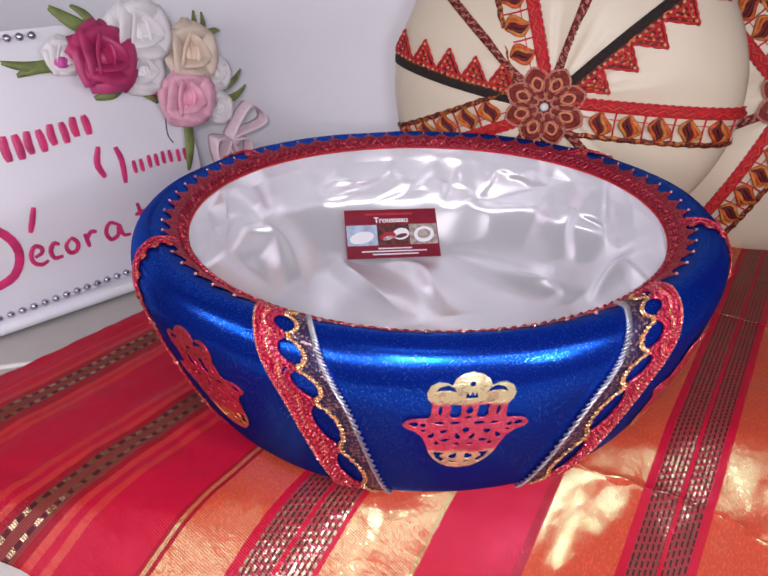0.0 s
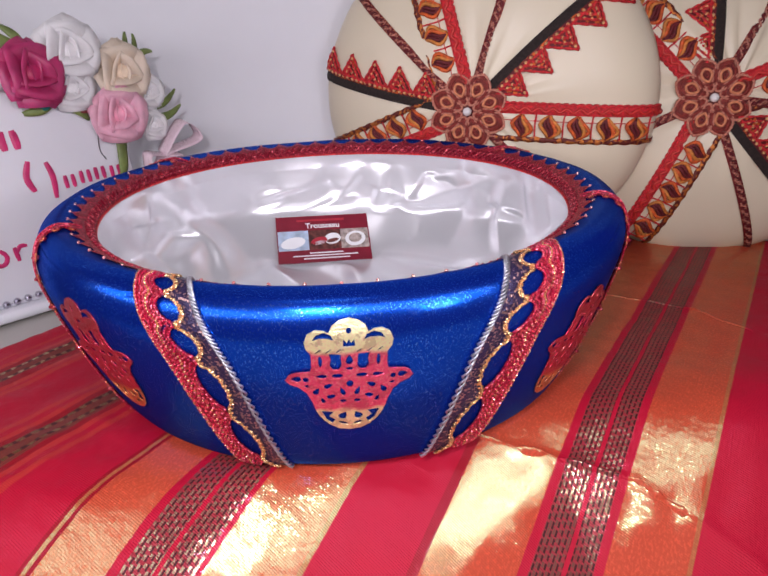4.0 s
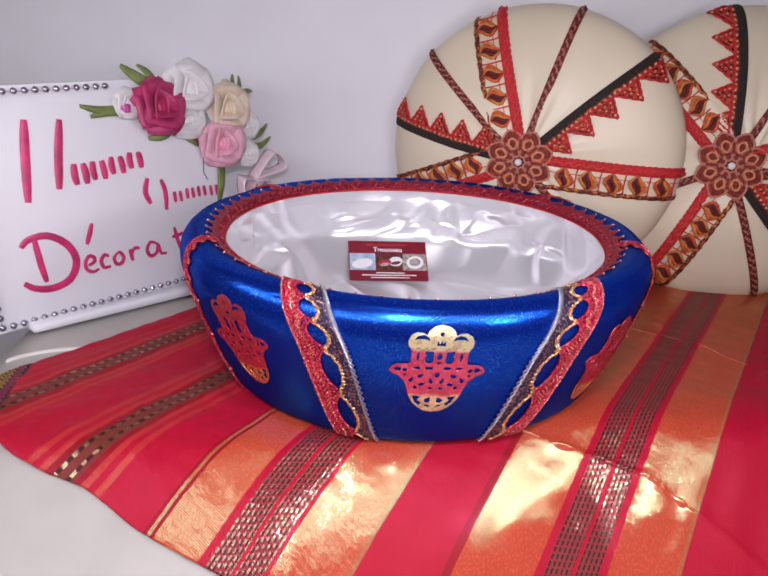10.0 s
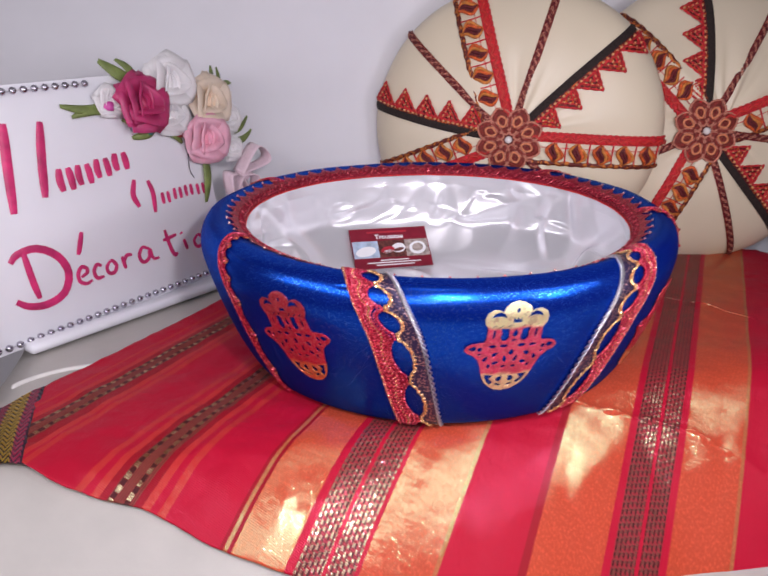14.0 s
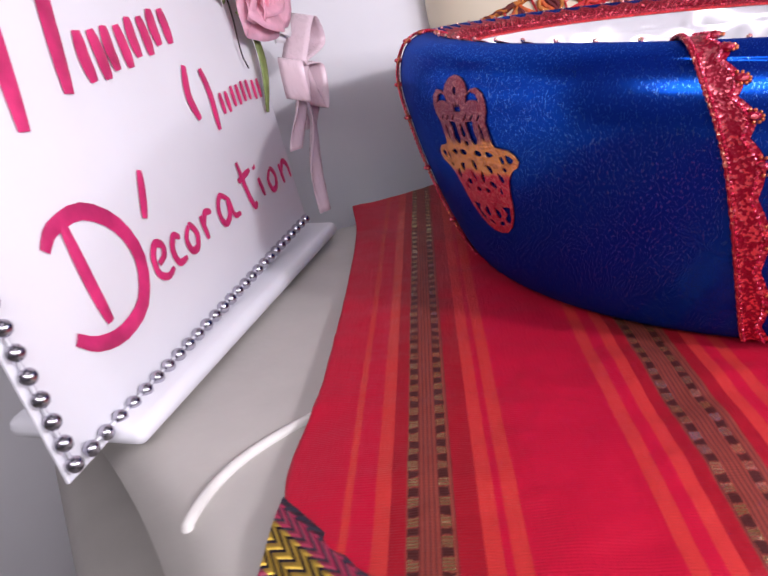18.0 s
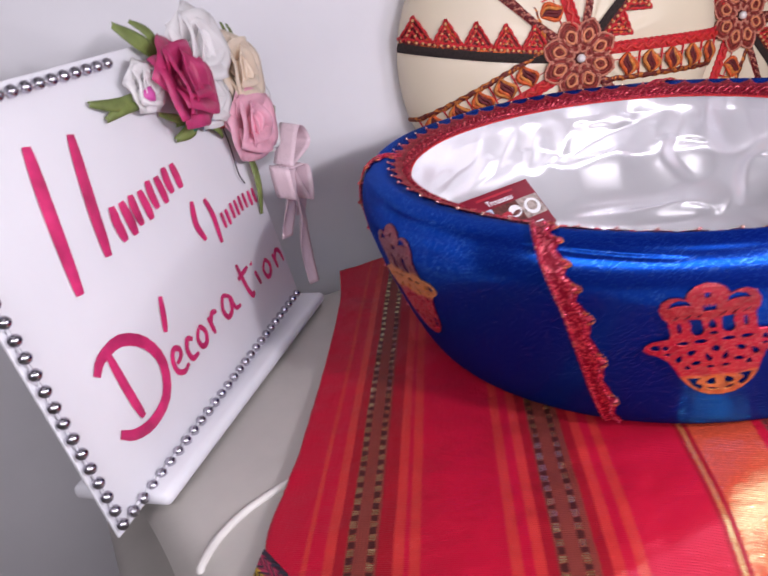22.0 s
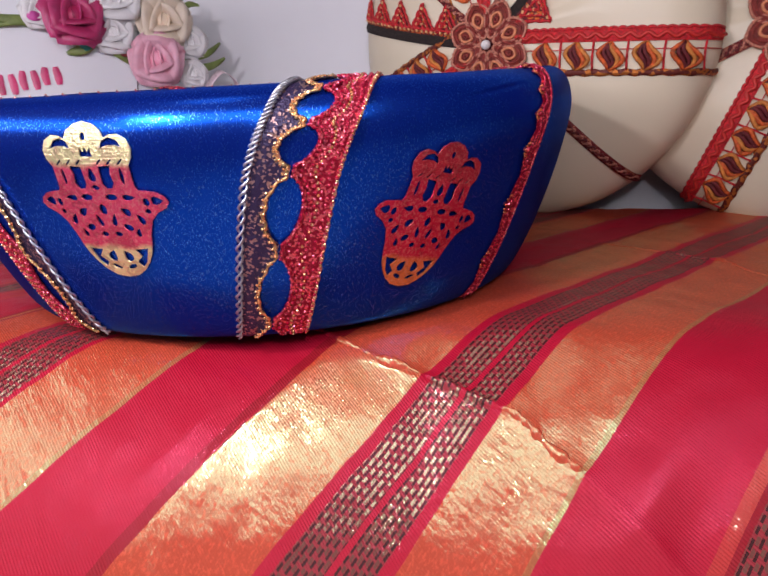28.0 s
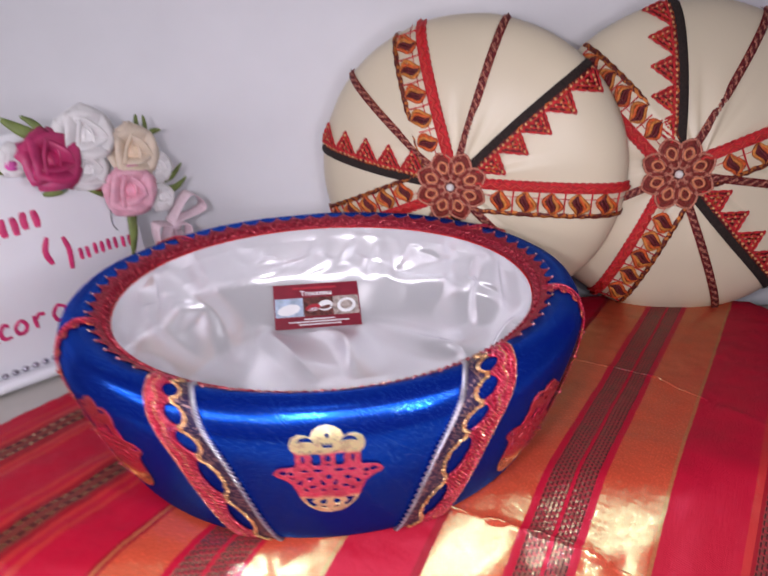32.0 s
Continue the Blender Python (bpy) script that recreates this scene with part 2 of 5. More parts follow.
PINK_BEAD = sparkle("pink_bead", (0.50, 0.006, 0.05), (0.95, 0.20, 0.30), 0.40, 0.28)
GOLD_BEAD = sparkle("gold_bead", (0.62, 0.24, 0.10), (0.98, 0.74, 0.42), 0.5, 0.25)
FOIL = foil("gold_pink_reflection_foil", (0.98, 0.86, 0.46), (0.88, 0.09, 0.20), (0.98, 0.87, 0.48))
RED_FOIL = foil("red_orange_reflection_foil", (0.84, 0.30, 0.09), (0.70, 0.030, 0.085), (0.66, 0.055, 0.09))
DARK_FOIL = foil("violet_orange_reflection_foil", (0.62, 0.03, 0.07), (0.84, 0.36, 0.10), (0.24, 0.06, 0.09), 0.40, 0.60)
ORANGE_FOIL = plain("orange_gold_thread", (0.62, 0.18, 0.08), 0.35, 0.8, scale=400, vary=0.3)


def cloth_material():
    """A woven striped scarf; u runs across the stripes, v along them, in metres."""
    n = Nodes("striped_cloth")
    sep = n.add("SeparateXYZ", Vector=n.add("UVMap").outputs[0])
    u, v = sep.outputs[0], sep.outputs[1]
    lo, hi = -0.50, 0.16
    red, orange, pale, tan, brown, wine = (0.48, 0.005, 0.030), (0.72, 0.092, 0.040), (0.54, 0.032, 0.030), (0.55, 0.16, 0.06), (0.32, 0.026, 0.036), (0.32, 0.006, 0.016)
    # where each colour begins across the cloth
    narrow = [(lo, red), (-0.451, pale), (-0.446, red), (-0.440, pale), (-0.434, wine), (-0.428, brown), (-0.413, wine), (-0.407, pale), (-0.401, red), (-0.397, pale), (-0.392, red),
              (-0.351, pale), (-0.346, red), (-0.342, pale), (-0.336, wine), (-0.330, brown), (-0.314, wine), (-0.309, pale), (-0.302, red), (-0.298, pale), (-0.2935, red)]
    middle = [(-0.2525, wine), (-0.2508, tan), (-0.2492, wine), (-0.2470, orange), (-0.2115, red), (-0.2075, brown), (-0.1925, red), (-0.1890, brown), (-0.1745, red), (-0.170, orange), (-0.1335, wine), (-0.132, tan), (-0.1305, wine), (-0.129, red)]
    right = [(-0.086, wine), (-0.0845, tan), (-0.083, wine), (-0.0815, orange), (-0.036, red), (-0.0315, brown), (-0.0172, red), (-0.0138, brown), (0.000, red), (0.004, orange), (0.0445, wine), (0.046, tan), (0.0475, wine), (0.049, red),
             (0.099, pale), (0.1035, wine), (0.106, brown), (0.122, wine), (0.1245, pale), (0.129, red)]
    t = n.math("DIVIDE", n.math("SUBTRACT", u, lo), hi - lo)
    shine = {orange: 1.0, pale: 0.35, tan: 0.9, brown: 0.0, red: 0.0, wine: 0.0}

    def three(table):
        one, two, three_ = ([((a - lo) / (hi - lo), table(c)) for a, c in part_] for part_ in (narrow, [(-0.28, red)] + middle, [(-0.12, red)] + right))
        c = n.mix(n.math("GREATER_THAN", u, -0.27), n.ramp(t, one, False), n.ramp(t, two, False))
        return n.mix(n.math("GREATER_THAN", u, -0.11), c, n.ramp(t, three_, False))

    c = three(lambda k: k)
    gold = three(lambda k: (shine[k],) * 3)
    dark = three(lambda k: (1.0 if k is brown else 0.0,) * 3)
    # dashes of dark and gold thread in the brown bands; the wide bands lie past this line
    fine = n.math("GREATER_THAN", u, -0.27)
    wear = n.noise(n.add("Mapping", Vector=n.add("UVMap").outputs[0], Scale=(160, 90, 1)).outputs[0], 1.0, 3.0)

    def wave(at, period):
        return n.math("SINE", n.math("MULTIPLY", at, 2 * math.pi / period))

    # wide bands: fine columns of pale dashes between dark ones
    line = wave(u, 0.0029)
    row = n.math("ADD", v, n.math("ADD", n.math("MULTIPLY", n.math("FLOOR", n.math("DIVIDE", u, 0.0029)), 0.0023), n.math("MULTIPLY", wear, 0.0015)))
    dash = wave(row, 0.0046)
    wide_band = n.math("MULTIPLY", dark, fine)
    is_dash = n.math("MULTIPLY", n.math("MULTIPLY", wide_band, n.math("GREATER_THAN", line, 0.10)), n.math("GREATER_THAN", n.math("ADD", dash, n.math("MULTIPLY", n.math("SUBTRACT", wear, 0.5), 4.5)), -0.35))
    is_hole = n.math("MULTIPLY", wide_band, n.math("MULTIPLY", n.math("LESS_THAN", line, -0.35), n.math("GREATER_THAN", n.math("ADD", dash, n.math("MULTIPLY", wear, 1.4)), 0.0)))
    # narrow bands: dark blocks along each edge, gold thread and painted glint between
    slim = n.math("MULTIPLY", dark, n.math("SUBTRACT", 1.0, fine))
    from_middle = n.math("ABSOLUTE", n.math("SUBTRACT", u, n.math("ADD", -0.4205, n.math("MULTIPLY", n.math("GREATER_THAN", u, -0.37), 0.0985))))
    in_row = n.math("MULTIPLY", slim, n.math("MULTIPLY", n.math("GREATER_THAN", from_middle, 0.0034), n.math("LESS_THAN", n.math("ADD", from_middle, n.math("MULTIPLY", wear, 0.0016)), 0.0076)))
    beat = n.math("ADD", wave(v, 0.0088), n.math("MULTIPLY", n.math("SUBTRACT", wear, 0.5), 3.2))
    is_block = n.math("MULTIPLY", in_row, n.math("GREATER_THAN", beat, 0.20))
    glint = n.math("MULTIPLY", in_row, n.math("MULTIPLY", n.math("LESS_THAN", beat, -0.05), n.math("GREATER_THAN", wave(v, 0.0013), -0.6)))
    c = n.mix(slim, c, n.mix(n.math("GREATER_THAN", wave(u, 0.0016), 0.2), (0.24, 0.048, 0.032), (0.14, 0.027, 0.022)))
    c = n.mix(is_block, c, (0.050, 0.012, 0.010))
    # base colour brightened to paint in a glint the gold thread lacks here
    c = n.mix(glint, c, (0.42, 0.18, 0.065))
    c = n.mix(is_dash, c, (0.25, 0.080, 0.060))
    c = n.mix(is_hole, c, (0.045, 0.010, 0.010))
    grain_v = n.noise(n.add("Mapping", Vector=n.add("UVMap").outputs[0], Scale=(620, 110, 1)).outputs[0], 1.0, 3.0, 0.65)
    blot = n.noise(n.add("Mapping", Vector=n.add("UVMap").outputs[0], Scale=(45, 45, 1)).outputs[0], 1.0, 4.0)
    weave = n.math("SINE", n.math("MULTIPLY", v, 2 * math.pi / 0.0012))
    c = n.mix(n.math("MULTIPLY", blot, 0.30), c, n.mix(0.45, c, (0.12, 0.004, 0.008)))
    bump = n.add("Bump", Height=n.math("ADD", n.math("MULTIPLY", grain_v, 1.6), n.math("ADD", n.math("MULTIPLY", weave, 0.20), n.math("MULTIPLY", n.noise(n.add("Mapping", Vector=n.add("UVMap").outputs[0], Scale=(150, 220, 1)).outputs[0], 1.0, 4.0, 0.6), 1.5))), Strength=0.4, Distance=0.0007).outputs[0]
    n.set(Base_Color=c, Roughness=0.5, Metallic=0.0, Specular_IOR_Level=0.18, Normal=bump)
    n.set(Sheen_Weight=0.04, Sheen_Roughness=0.4, Sheen_Tint=(1, 0.35, 0.4, 1))
    # gold and red metal threads over it
    patchy = n.noise(n.add("Mapping", Vector=n.add("UVMap").outputs[0], Scale=(700, 420, 1)).outputs[0], 1.0, 4.0, 0.7)
    whole = n.add("SeparateColor", Color=n.ramp(patchy, [(0.40, (0.45,) * 3), (0.50, (1.1,) * 3)])).outputs[0]
    sparks = n.math("MULTIPLY", n.math("MAXIMUM", is_dash, n.math("MULTIPLY", glint, 1.9)), 0.38)
    amount = n.math("MAXIMUM", n.math("MULTIPLY", n.math("MULTIPLY", gold, whole), 0.34), n.math("MAXIMUM", sparks, 0.10))
    tint = n.mix(n.math("MAXIMUM", is_dash, glint), n.mix(gold, (0.16, 0.03, 0.06), (0.18, 0.37, 0.20)), (0.34, 0.34, 0.21))
    threads = n.noise(n.add("Mapping", Vector=n.add("UVMap").outputs[0], Scale=(130, 330, 1)).outputs[0], 1.0, 5.0, 0.6)
    ragged = n.add("Bump", Height=threads, Strength=0.6, Distance=0.0010).outputs[0]
    # normals tilted towards the near side so the highlight fits the camera's view
    lean = n.add("VectorMath")
    lean.operation = "ADD"
    n.put(lean.inputs[0], ragged)
    lean.inputs[1].default_value = (0.0, -0.30, 0.0)
    level = n.add("VectorMath")
    level.operation = "NORMALIZE"
    n.put(level.inputs[0], lean.outputs[0])
    gloss = n.add("BsdfAnisotropic", Color=tint, Roughness=0.06, Normal=level.outputs[0])
    mixed = n.add("MixShader", Fac=amount)
    n.tree.links.new(n.bsdf.outputs[0], mixed.inputs[1])
    n.tree.links.new(gloss.outputs[0], mixed.inputs[2])
    n.tree.links.new(mixed.outputs[0], n.tree.nodes["Material Output"].inputs["Surface"])
    return n.mat


CLOTH = cloth_material()


# ---- mesh helpers ----
def link_mesh(name, bm, material, parent=None, label="", smooth=True):
    me = bpy.data.meshes.new(name)
    bm.to_mesh(me)
    bm.free()
    if smooth:
        for p in me.polygons:
            p.use_smooth = True
    me.materials.append(material)
    ob = new(name, me)
    if parent:
        ob.parent = parent
    if label:
        ob["label"] = label
    return ob


def part(name, bm, material, parent, label="", smooth=True):
    return link_mesh(name, bm, material, parent, label, smooth)


def thing(name, label, category, m=None, group="", kind=""):
    ob = new(name)
    ob.empty_display_size = 0.02
    if m is not None:
        ob.matrix_world = m
    return tagged(ob, label, category, group, kind)


def grid(points, bm=None, closed=False, uv=None):
    """A sheet through rows of points."""
    bm = bm or bmesh.new()
    vs = [[bm.verts.new(p) for p in row] for row in points]
    layer = bm.loops.layers.uv.verify() if uv else None
    n = len(vs[0])
    for i in range(len(vs) - 1):
        for j in range(n if closed else n - 1):
            k = (j + 1) % n
            f = bm.faces.new((vs[i][j], vs[i][k], vs[i + 1][k], vs[i + 1][j]))
            if uv:
                for loop, (a, b) in zip(f.loops, ((i, j), (i, k), (i + 1, k), (i + 1, j))):
                    loop[layer].uv = uv[a][b]
    return bm


def box(bm, lo, hi, bevel=0.0, m=None):
    r = bmesh.ops.create_cube(bm, size=1.0)["verts"]
    for v in r:
        v.co = Vector([lo[k] + (v.co[k] + 0.5) * (hi[k] - lo[k]) for k in range(3)])
    if bevel:
        es = list({e for v in r for e in v.link_edges})
        r = bmesh.ops.bevel(bm, geom=es, offset=bevel, segments=3, profile=0.5, affect="EDGES")["verts"]
    if m is not None:
        for v in {v for f in bm.faces for v in f.verts} if bevel else r:
            v.co = m @ v.co
    return bm


def smoothstep(a, b, x):
    t = min(1.0, max(0.0, (x - a) / (b - a)))
    return t * t * (3 - 2 * t)


def bez(points, n):
    """n + 1 points along a smooth line through the given ones."""
    p = [Vector(q) for q in points]
    p = [p[0] * 2 - p[1]] + p + [p[-1] * 2 - p[-2]]
    out = []
    spans = len(p) - 3
    for i in range(n + 1):
        t = i / n * spans
        k = min(int(t), spans - 1)
        t -= k
        a, b, c, d = p[k:k + 4]
        out.append(0.5 * (2 * b + (c - a) * t + (2 * a - 5 * b + 4 * c - d) * t * t + (3 * b - a - 3 * c + d) * t ** 3))
    return out


def tube(points, radius, bm=None, sides=6, closed=False):
    """A round cord along the points; radius is a number or one for each point."""
    bm = bm or bmesh.new()
    pts = [Vector(p) for p in points]
    n = len(pts)
    rings, side = [], None
    for i, p in enumerate(pts):
        a, b = (pts[i - 1], pts[(i + 1) % n]) if closed else (pts[max(0, i - 1)], pts[min(n - 1, i + 1)])
        d = (b - a).normalized() if (b - a).length > 1e-9 else Vector((0, 0, 1))
        side = d.orthogonal().normalized() if side is None else (side - d * side.dot(d)).normalized()
        up = d.cross(side)
        r = radius[i] if hasattr(radius, "__len__") else radius
        rings.append([bm.verts.new(p + (side * math.cos(2 * math.pi * k / sides) + up * math.sin(2 * math.pi * k / sides)) * r) for k in range(sides)])
    for i in range(n if closed else n - 1):
        a, b = rings[i], rings[(i + 1) % n]
        for k in range(sides):
            bm.faces.new((a[k], a[(k + 1) % sides], b[(k + 1) % sides], b[k]))
    if not closed:
        bm.faces.new(rings[0][::-1])
        bm.faces.new(rings[-1])
    return bm


def ball(bm, at, r, seg=10, scale=(1, 1, 1), turn=None):
    if seg <= 6 and turn is None:
        # a small bead: two rings of six between two poles
        c = Vector(at)
        a, b = bm.verts.new(c + Vector((0, 0, r))), bm.verts.new(c - Vector((0, 0, r)))
        rings = [[bm.verts.new(c + Vector((math.cos(k * math.pi / 3) * 0.866 * r, math.sin(k * math.pi / 3) * 0.866 * r, h * r))) for k in range(6)] for h in (0.5, -0.5)]
        for k in range(6):
            j = (k + 1) % 6
            bm.faces.new((a, rings[0][k], rings[0][j]))
            bm.faces.new((rings[0][k], rings[1][k], rings[1][j], rings[0][j]))
            bm.faces.new((rings[1][k], b, rings[1][j]))
        return bm
    m = Matrix.Translation(at) @ (turn if turn is not None else Matrix()) @ Matrix.Diagonal((*scale, 1))
    bmesh.ops.create_uvsphere(bm, u_segments=seg, v_segments=max(4, seg * 2 // 3), radius=r, matrix=m)
    return bm


def shared(name, mesh, parent, at=(0, 0, 0), m=None):
    """One more piece on a mesh that others use too."""
    ob = new(name, mesh)
    ob.parent = parent
    ob.matrix_local = m if m is not None else Matrix.Translation(at)
    return ob


def mesh_of(name, bm, *materials, smooth=True):
    me = bpy.data.meshes.new(name)
    bm.to_mesh(me)
    bm.free()
    for p in me.polygons:
        p.use_smooth = smooth
    for mat in materials:
        me.materials.append(mat)
    return me


def cut_out(loops, thick, slices=0.005):
    """A flat plate with holes, cut into small fields so that it can be bent. Local x, y; z from 0 to thick."""
    data = bpy.data.curves.new("outline", "CURVE")
    data.dimensions, data.fill_mode, data.extrude = "2D", "BOTH", thick / 2
    for loop in loops:
        sp = data.splines.new("POLY")
        sp.points.add(len(loop) - 1)
        for q, (x, y) in zip(sp.points, loop):
            q.co = (x, y, 0, 1)
        sp.use_cyclic_u = True
    ob = bpy.data.objects.new("outline", data)
    scene.collection.objects.link(ob)
    me = bpy.data.meshes.new_from_object(ob.evaluated_get(bpy.context.evaluated_depsgraph_get()))
    bm = bmesh.new()
    bm.from_mesh(me)
    bpy.data.objects.remove(ob)
    bpy.data.curves.remove(data)
    bpy.data.meshes.remove(me)
    bmesh.ops.remove_doubles(bm, verts=bm.verts, dist=1e-7)
    for axis in (0, 1):
        a, b = min(v.co[axis] for v in bm.verts), max(v.co[axis] for v in bm.verts)
        for k in range(1, int((b - a) / slices) + 1):
            at = Vector((0, 0, 0))
            at[axis] = a + k * slices
            no = Vector((0, 0, 0))
            no[axis] = 1
            bmesh.ops.bisect_plane(bm, geom=bm.verts[:] + bm.edges[:] + bm.faces[:], dist=1e-7, plane_co=at, plane_no=no)
    for v in bm.verts:
        v.co.z += thick / 2
    return bm


def ellipse(cx, cy, rx, ry, n=12, turn=0.0):
    c, s_ = math.cos(radians(turn)), math.sin(radians(turn))
    return [(cx + rx * math.cos(2 * math.pi * k / n) * c - ry * math.sin(2 * math.pi * k / n) * s_, cy + rx * math.cos(2 * math.pi * k / n) * s_ + ry * math.sin(2 * math.pi * k / n) * c) for k in range(n)]


def drop(cx, cy, length, width, turn, n=12):
    """A teardrop outline whose point looks along turn (degrees)."""
    out = []
    for k in range(n):
        a = 2 * math.pi * k / n
        x, y = math.cos(a), math.sin(a) * math.sin(a / 2) ** 1.2
        c, s_ = math.cos(radians(turn)), math.sin(radians(turn))
        x, y = x * length / 2, y * width / 1.3
        out.append((cx + x * c - y * s_, cy + x * s_ + y * c))
    return out


# ---- the seat and the room ----
def seat_height(x, y):
    """Height of the padded seat: level, rolling down at the front."""
    y0 = 0.285 + 0.065 * min(1.0, max(0.0, (x + 0.05) / 0.22))
    d = y0 - y
    z = -0.275 * (d + math.sqrt(d * d + 0.00016)) - 2.2 * max(0.0, d) ** 2
    if d > 0.09:
        z -= 3.0 * (d - 0.09) ** 2
    return z


def build_room():
    bm = bmesh.new()
    box(bm, (-2.0, 0.765, -0.45), (2.6, 0.885, 2.3))
    tagged(link_mesh("wall_north", bm, WALL, smooth=False), "plain white painted wall behind the seat", "wall", kind="structure")
    for name, lo, hi in (("wall_west", (-2.12, -2.5, -0.45), (-2.0, 0.885, 2.3)), ("wall_east", (2.6, -2.5, -0.45), (2.72, 0.885, 2.3)), ("wall_south", (-2.0, -2.5, -0.45), (2.6, -2.38, 2.3))):
        bm = bmesh.new()
        box(bm, lo, hi)
        tagged(link_mesh(name, bm, WALL, smooth=False), "plain white painted wall of the room", "wall", kind="structure")
    bm = bmesh.new()
    box(bm, (-2.12, -2.5, 2.3), (2.72, 0.885, 2.4))
    tagged(link_mesh("ceiling", bm, WALL, smooth=False), "plain white ceiling", "ceiling", kind="structure")
    bm = bmesh.new()
    box(bm, (-2.12, -2.5, -0.55), (2.72, 0.885, -0.45))
    tagged(link_mesh("floor", bm, LEATHER, smooth=False), "plain light floor", "floor", kind="structure")


def build_seat():
    seat = thing("padded_seat", "beige leather padded seat with a piped seam", "seat", pose(0, 0.3, -0.45))
    ys = [-0.02 + 0.685 * i / 70 for i in range(71)]
    rows = []
    for y in ys:
        edge = -0.345 - 0.030 * smoothstep(0.40, 0.66, y)
        row = []
        for k in range(9):
            a = math.pi / 2 * k / 8
            row.append((edge + 0.022 * (1 - math.sin(a)), y - 0.3, (-0.085 if k == 0 else -0.026 + 0.022 * math.cos(math.pi / 2 - a)) + min(0, seat_height(edge + 0.03, y)) + 0.45 - 0.0005))
        for j in range(81):
            x = edge + 0.024 + (1.25 - edge - 0.024) * (j / 80) ** 1.3
            row.append((x, y - 0.3, max(seat_height(x, y) - 0.004, -0.42) + 0.45))
        rows.append(row)
    back = [[(x, y + 0.006, z - 0.006) for x, y, z in rows[-1]], [(x, y + 0.008, 0.365) for x, y, z in rows[-1]]]
    part("top_panel", grid(rows + back), LEATHER, seat)
    bm = bmesh.new()
    box(bm, (-0.382, -0.02 - 0.3 + 0.03, 0.0), (1.25, 0.672 - 0.3, 0.352), 0.014)
    part("base", bm, LEATHER, seat)
    line = bez([(-0.20, 0.437), (-0.24, 0.440), (-0.273, 0.439), (-0.307, 0.430), (-0.331, 0.411), (-0.343, 0.385), (-0.347, 0.355), (-0.346, 0.31), (-0.345, 0.27), (-0.345, 0.20), (-0.345, 0.12), (-0.345, 0.02)], 80)
    pts = [(p.x, p.y - 0.3, seat_height(p.x, p.y) - (0.004 if p.x > -0.335 else 0.010) + 0.4505) for p in line]
    part("piping", tube(pts, 0.0023, sides=8), PIPING, seat, "pale round piping")
    return seat


def crease_line(k, u):
    """Where the two sharp creases across the stripes run."""
    at = 0.588 - 0.4 * max(0.0, u) if k == 0 else 0.370 + 0.37 * min(0.0, u - 0.01)
    return at + 0.003 * noise.noise((u * 22, 30.0 + 10 * k, 0.0))


def cloth_height(x, y):
    u, v = 0.835 * x - 0.55 * y, 0.55 * x + 0.835 * y
    z = seat_height(x, y) + 0.0015
    for k in range(2):
        off = v - crease_line(k, u)
        z += (0.0026, 0.0034)[k] * (0.75 + 0.7 * noise.noise((u * 45, 40.0 + 10 * k, 3.0))) * math.exp(-abs(off) / (0.0075 if off < 0 else 0.0035)) * smoothstep(-0.16, -0.02, u)
    z += 0.0014 * noise.noise((x * 14, y * 14, 0.3)) + 0.0009 * noise.noise((u * 60, v * 18, 4.0)) + 0.0011 * noise.noise((u * 24, v * 32, 6.0)) + 0.0007 * noise.noise((u * 50, v * 70, 9.0)) + 0.0003 * noise.noise((u * 120, v * 150, 2.0))
    return z


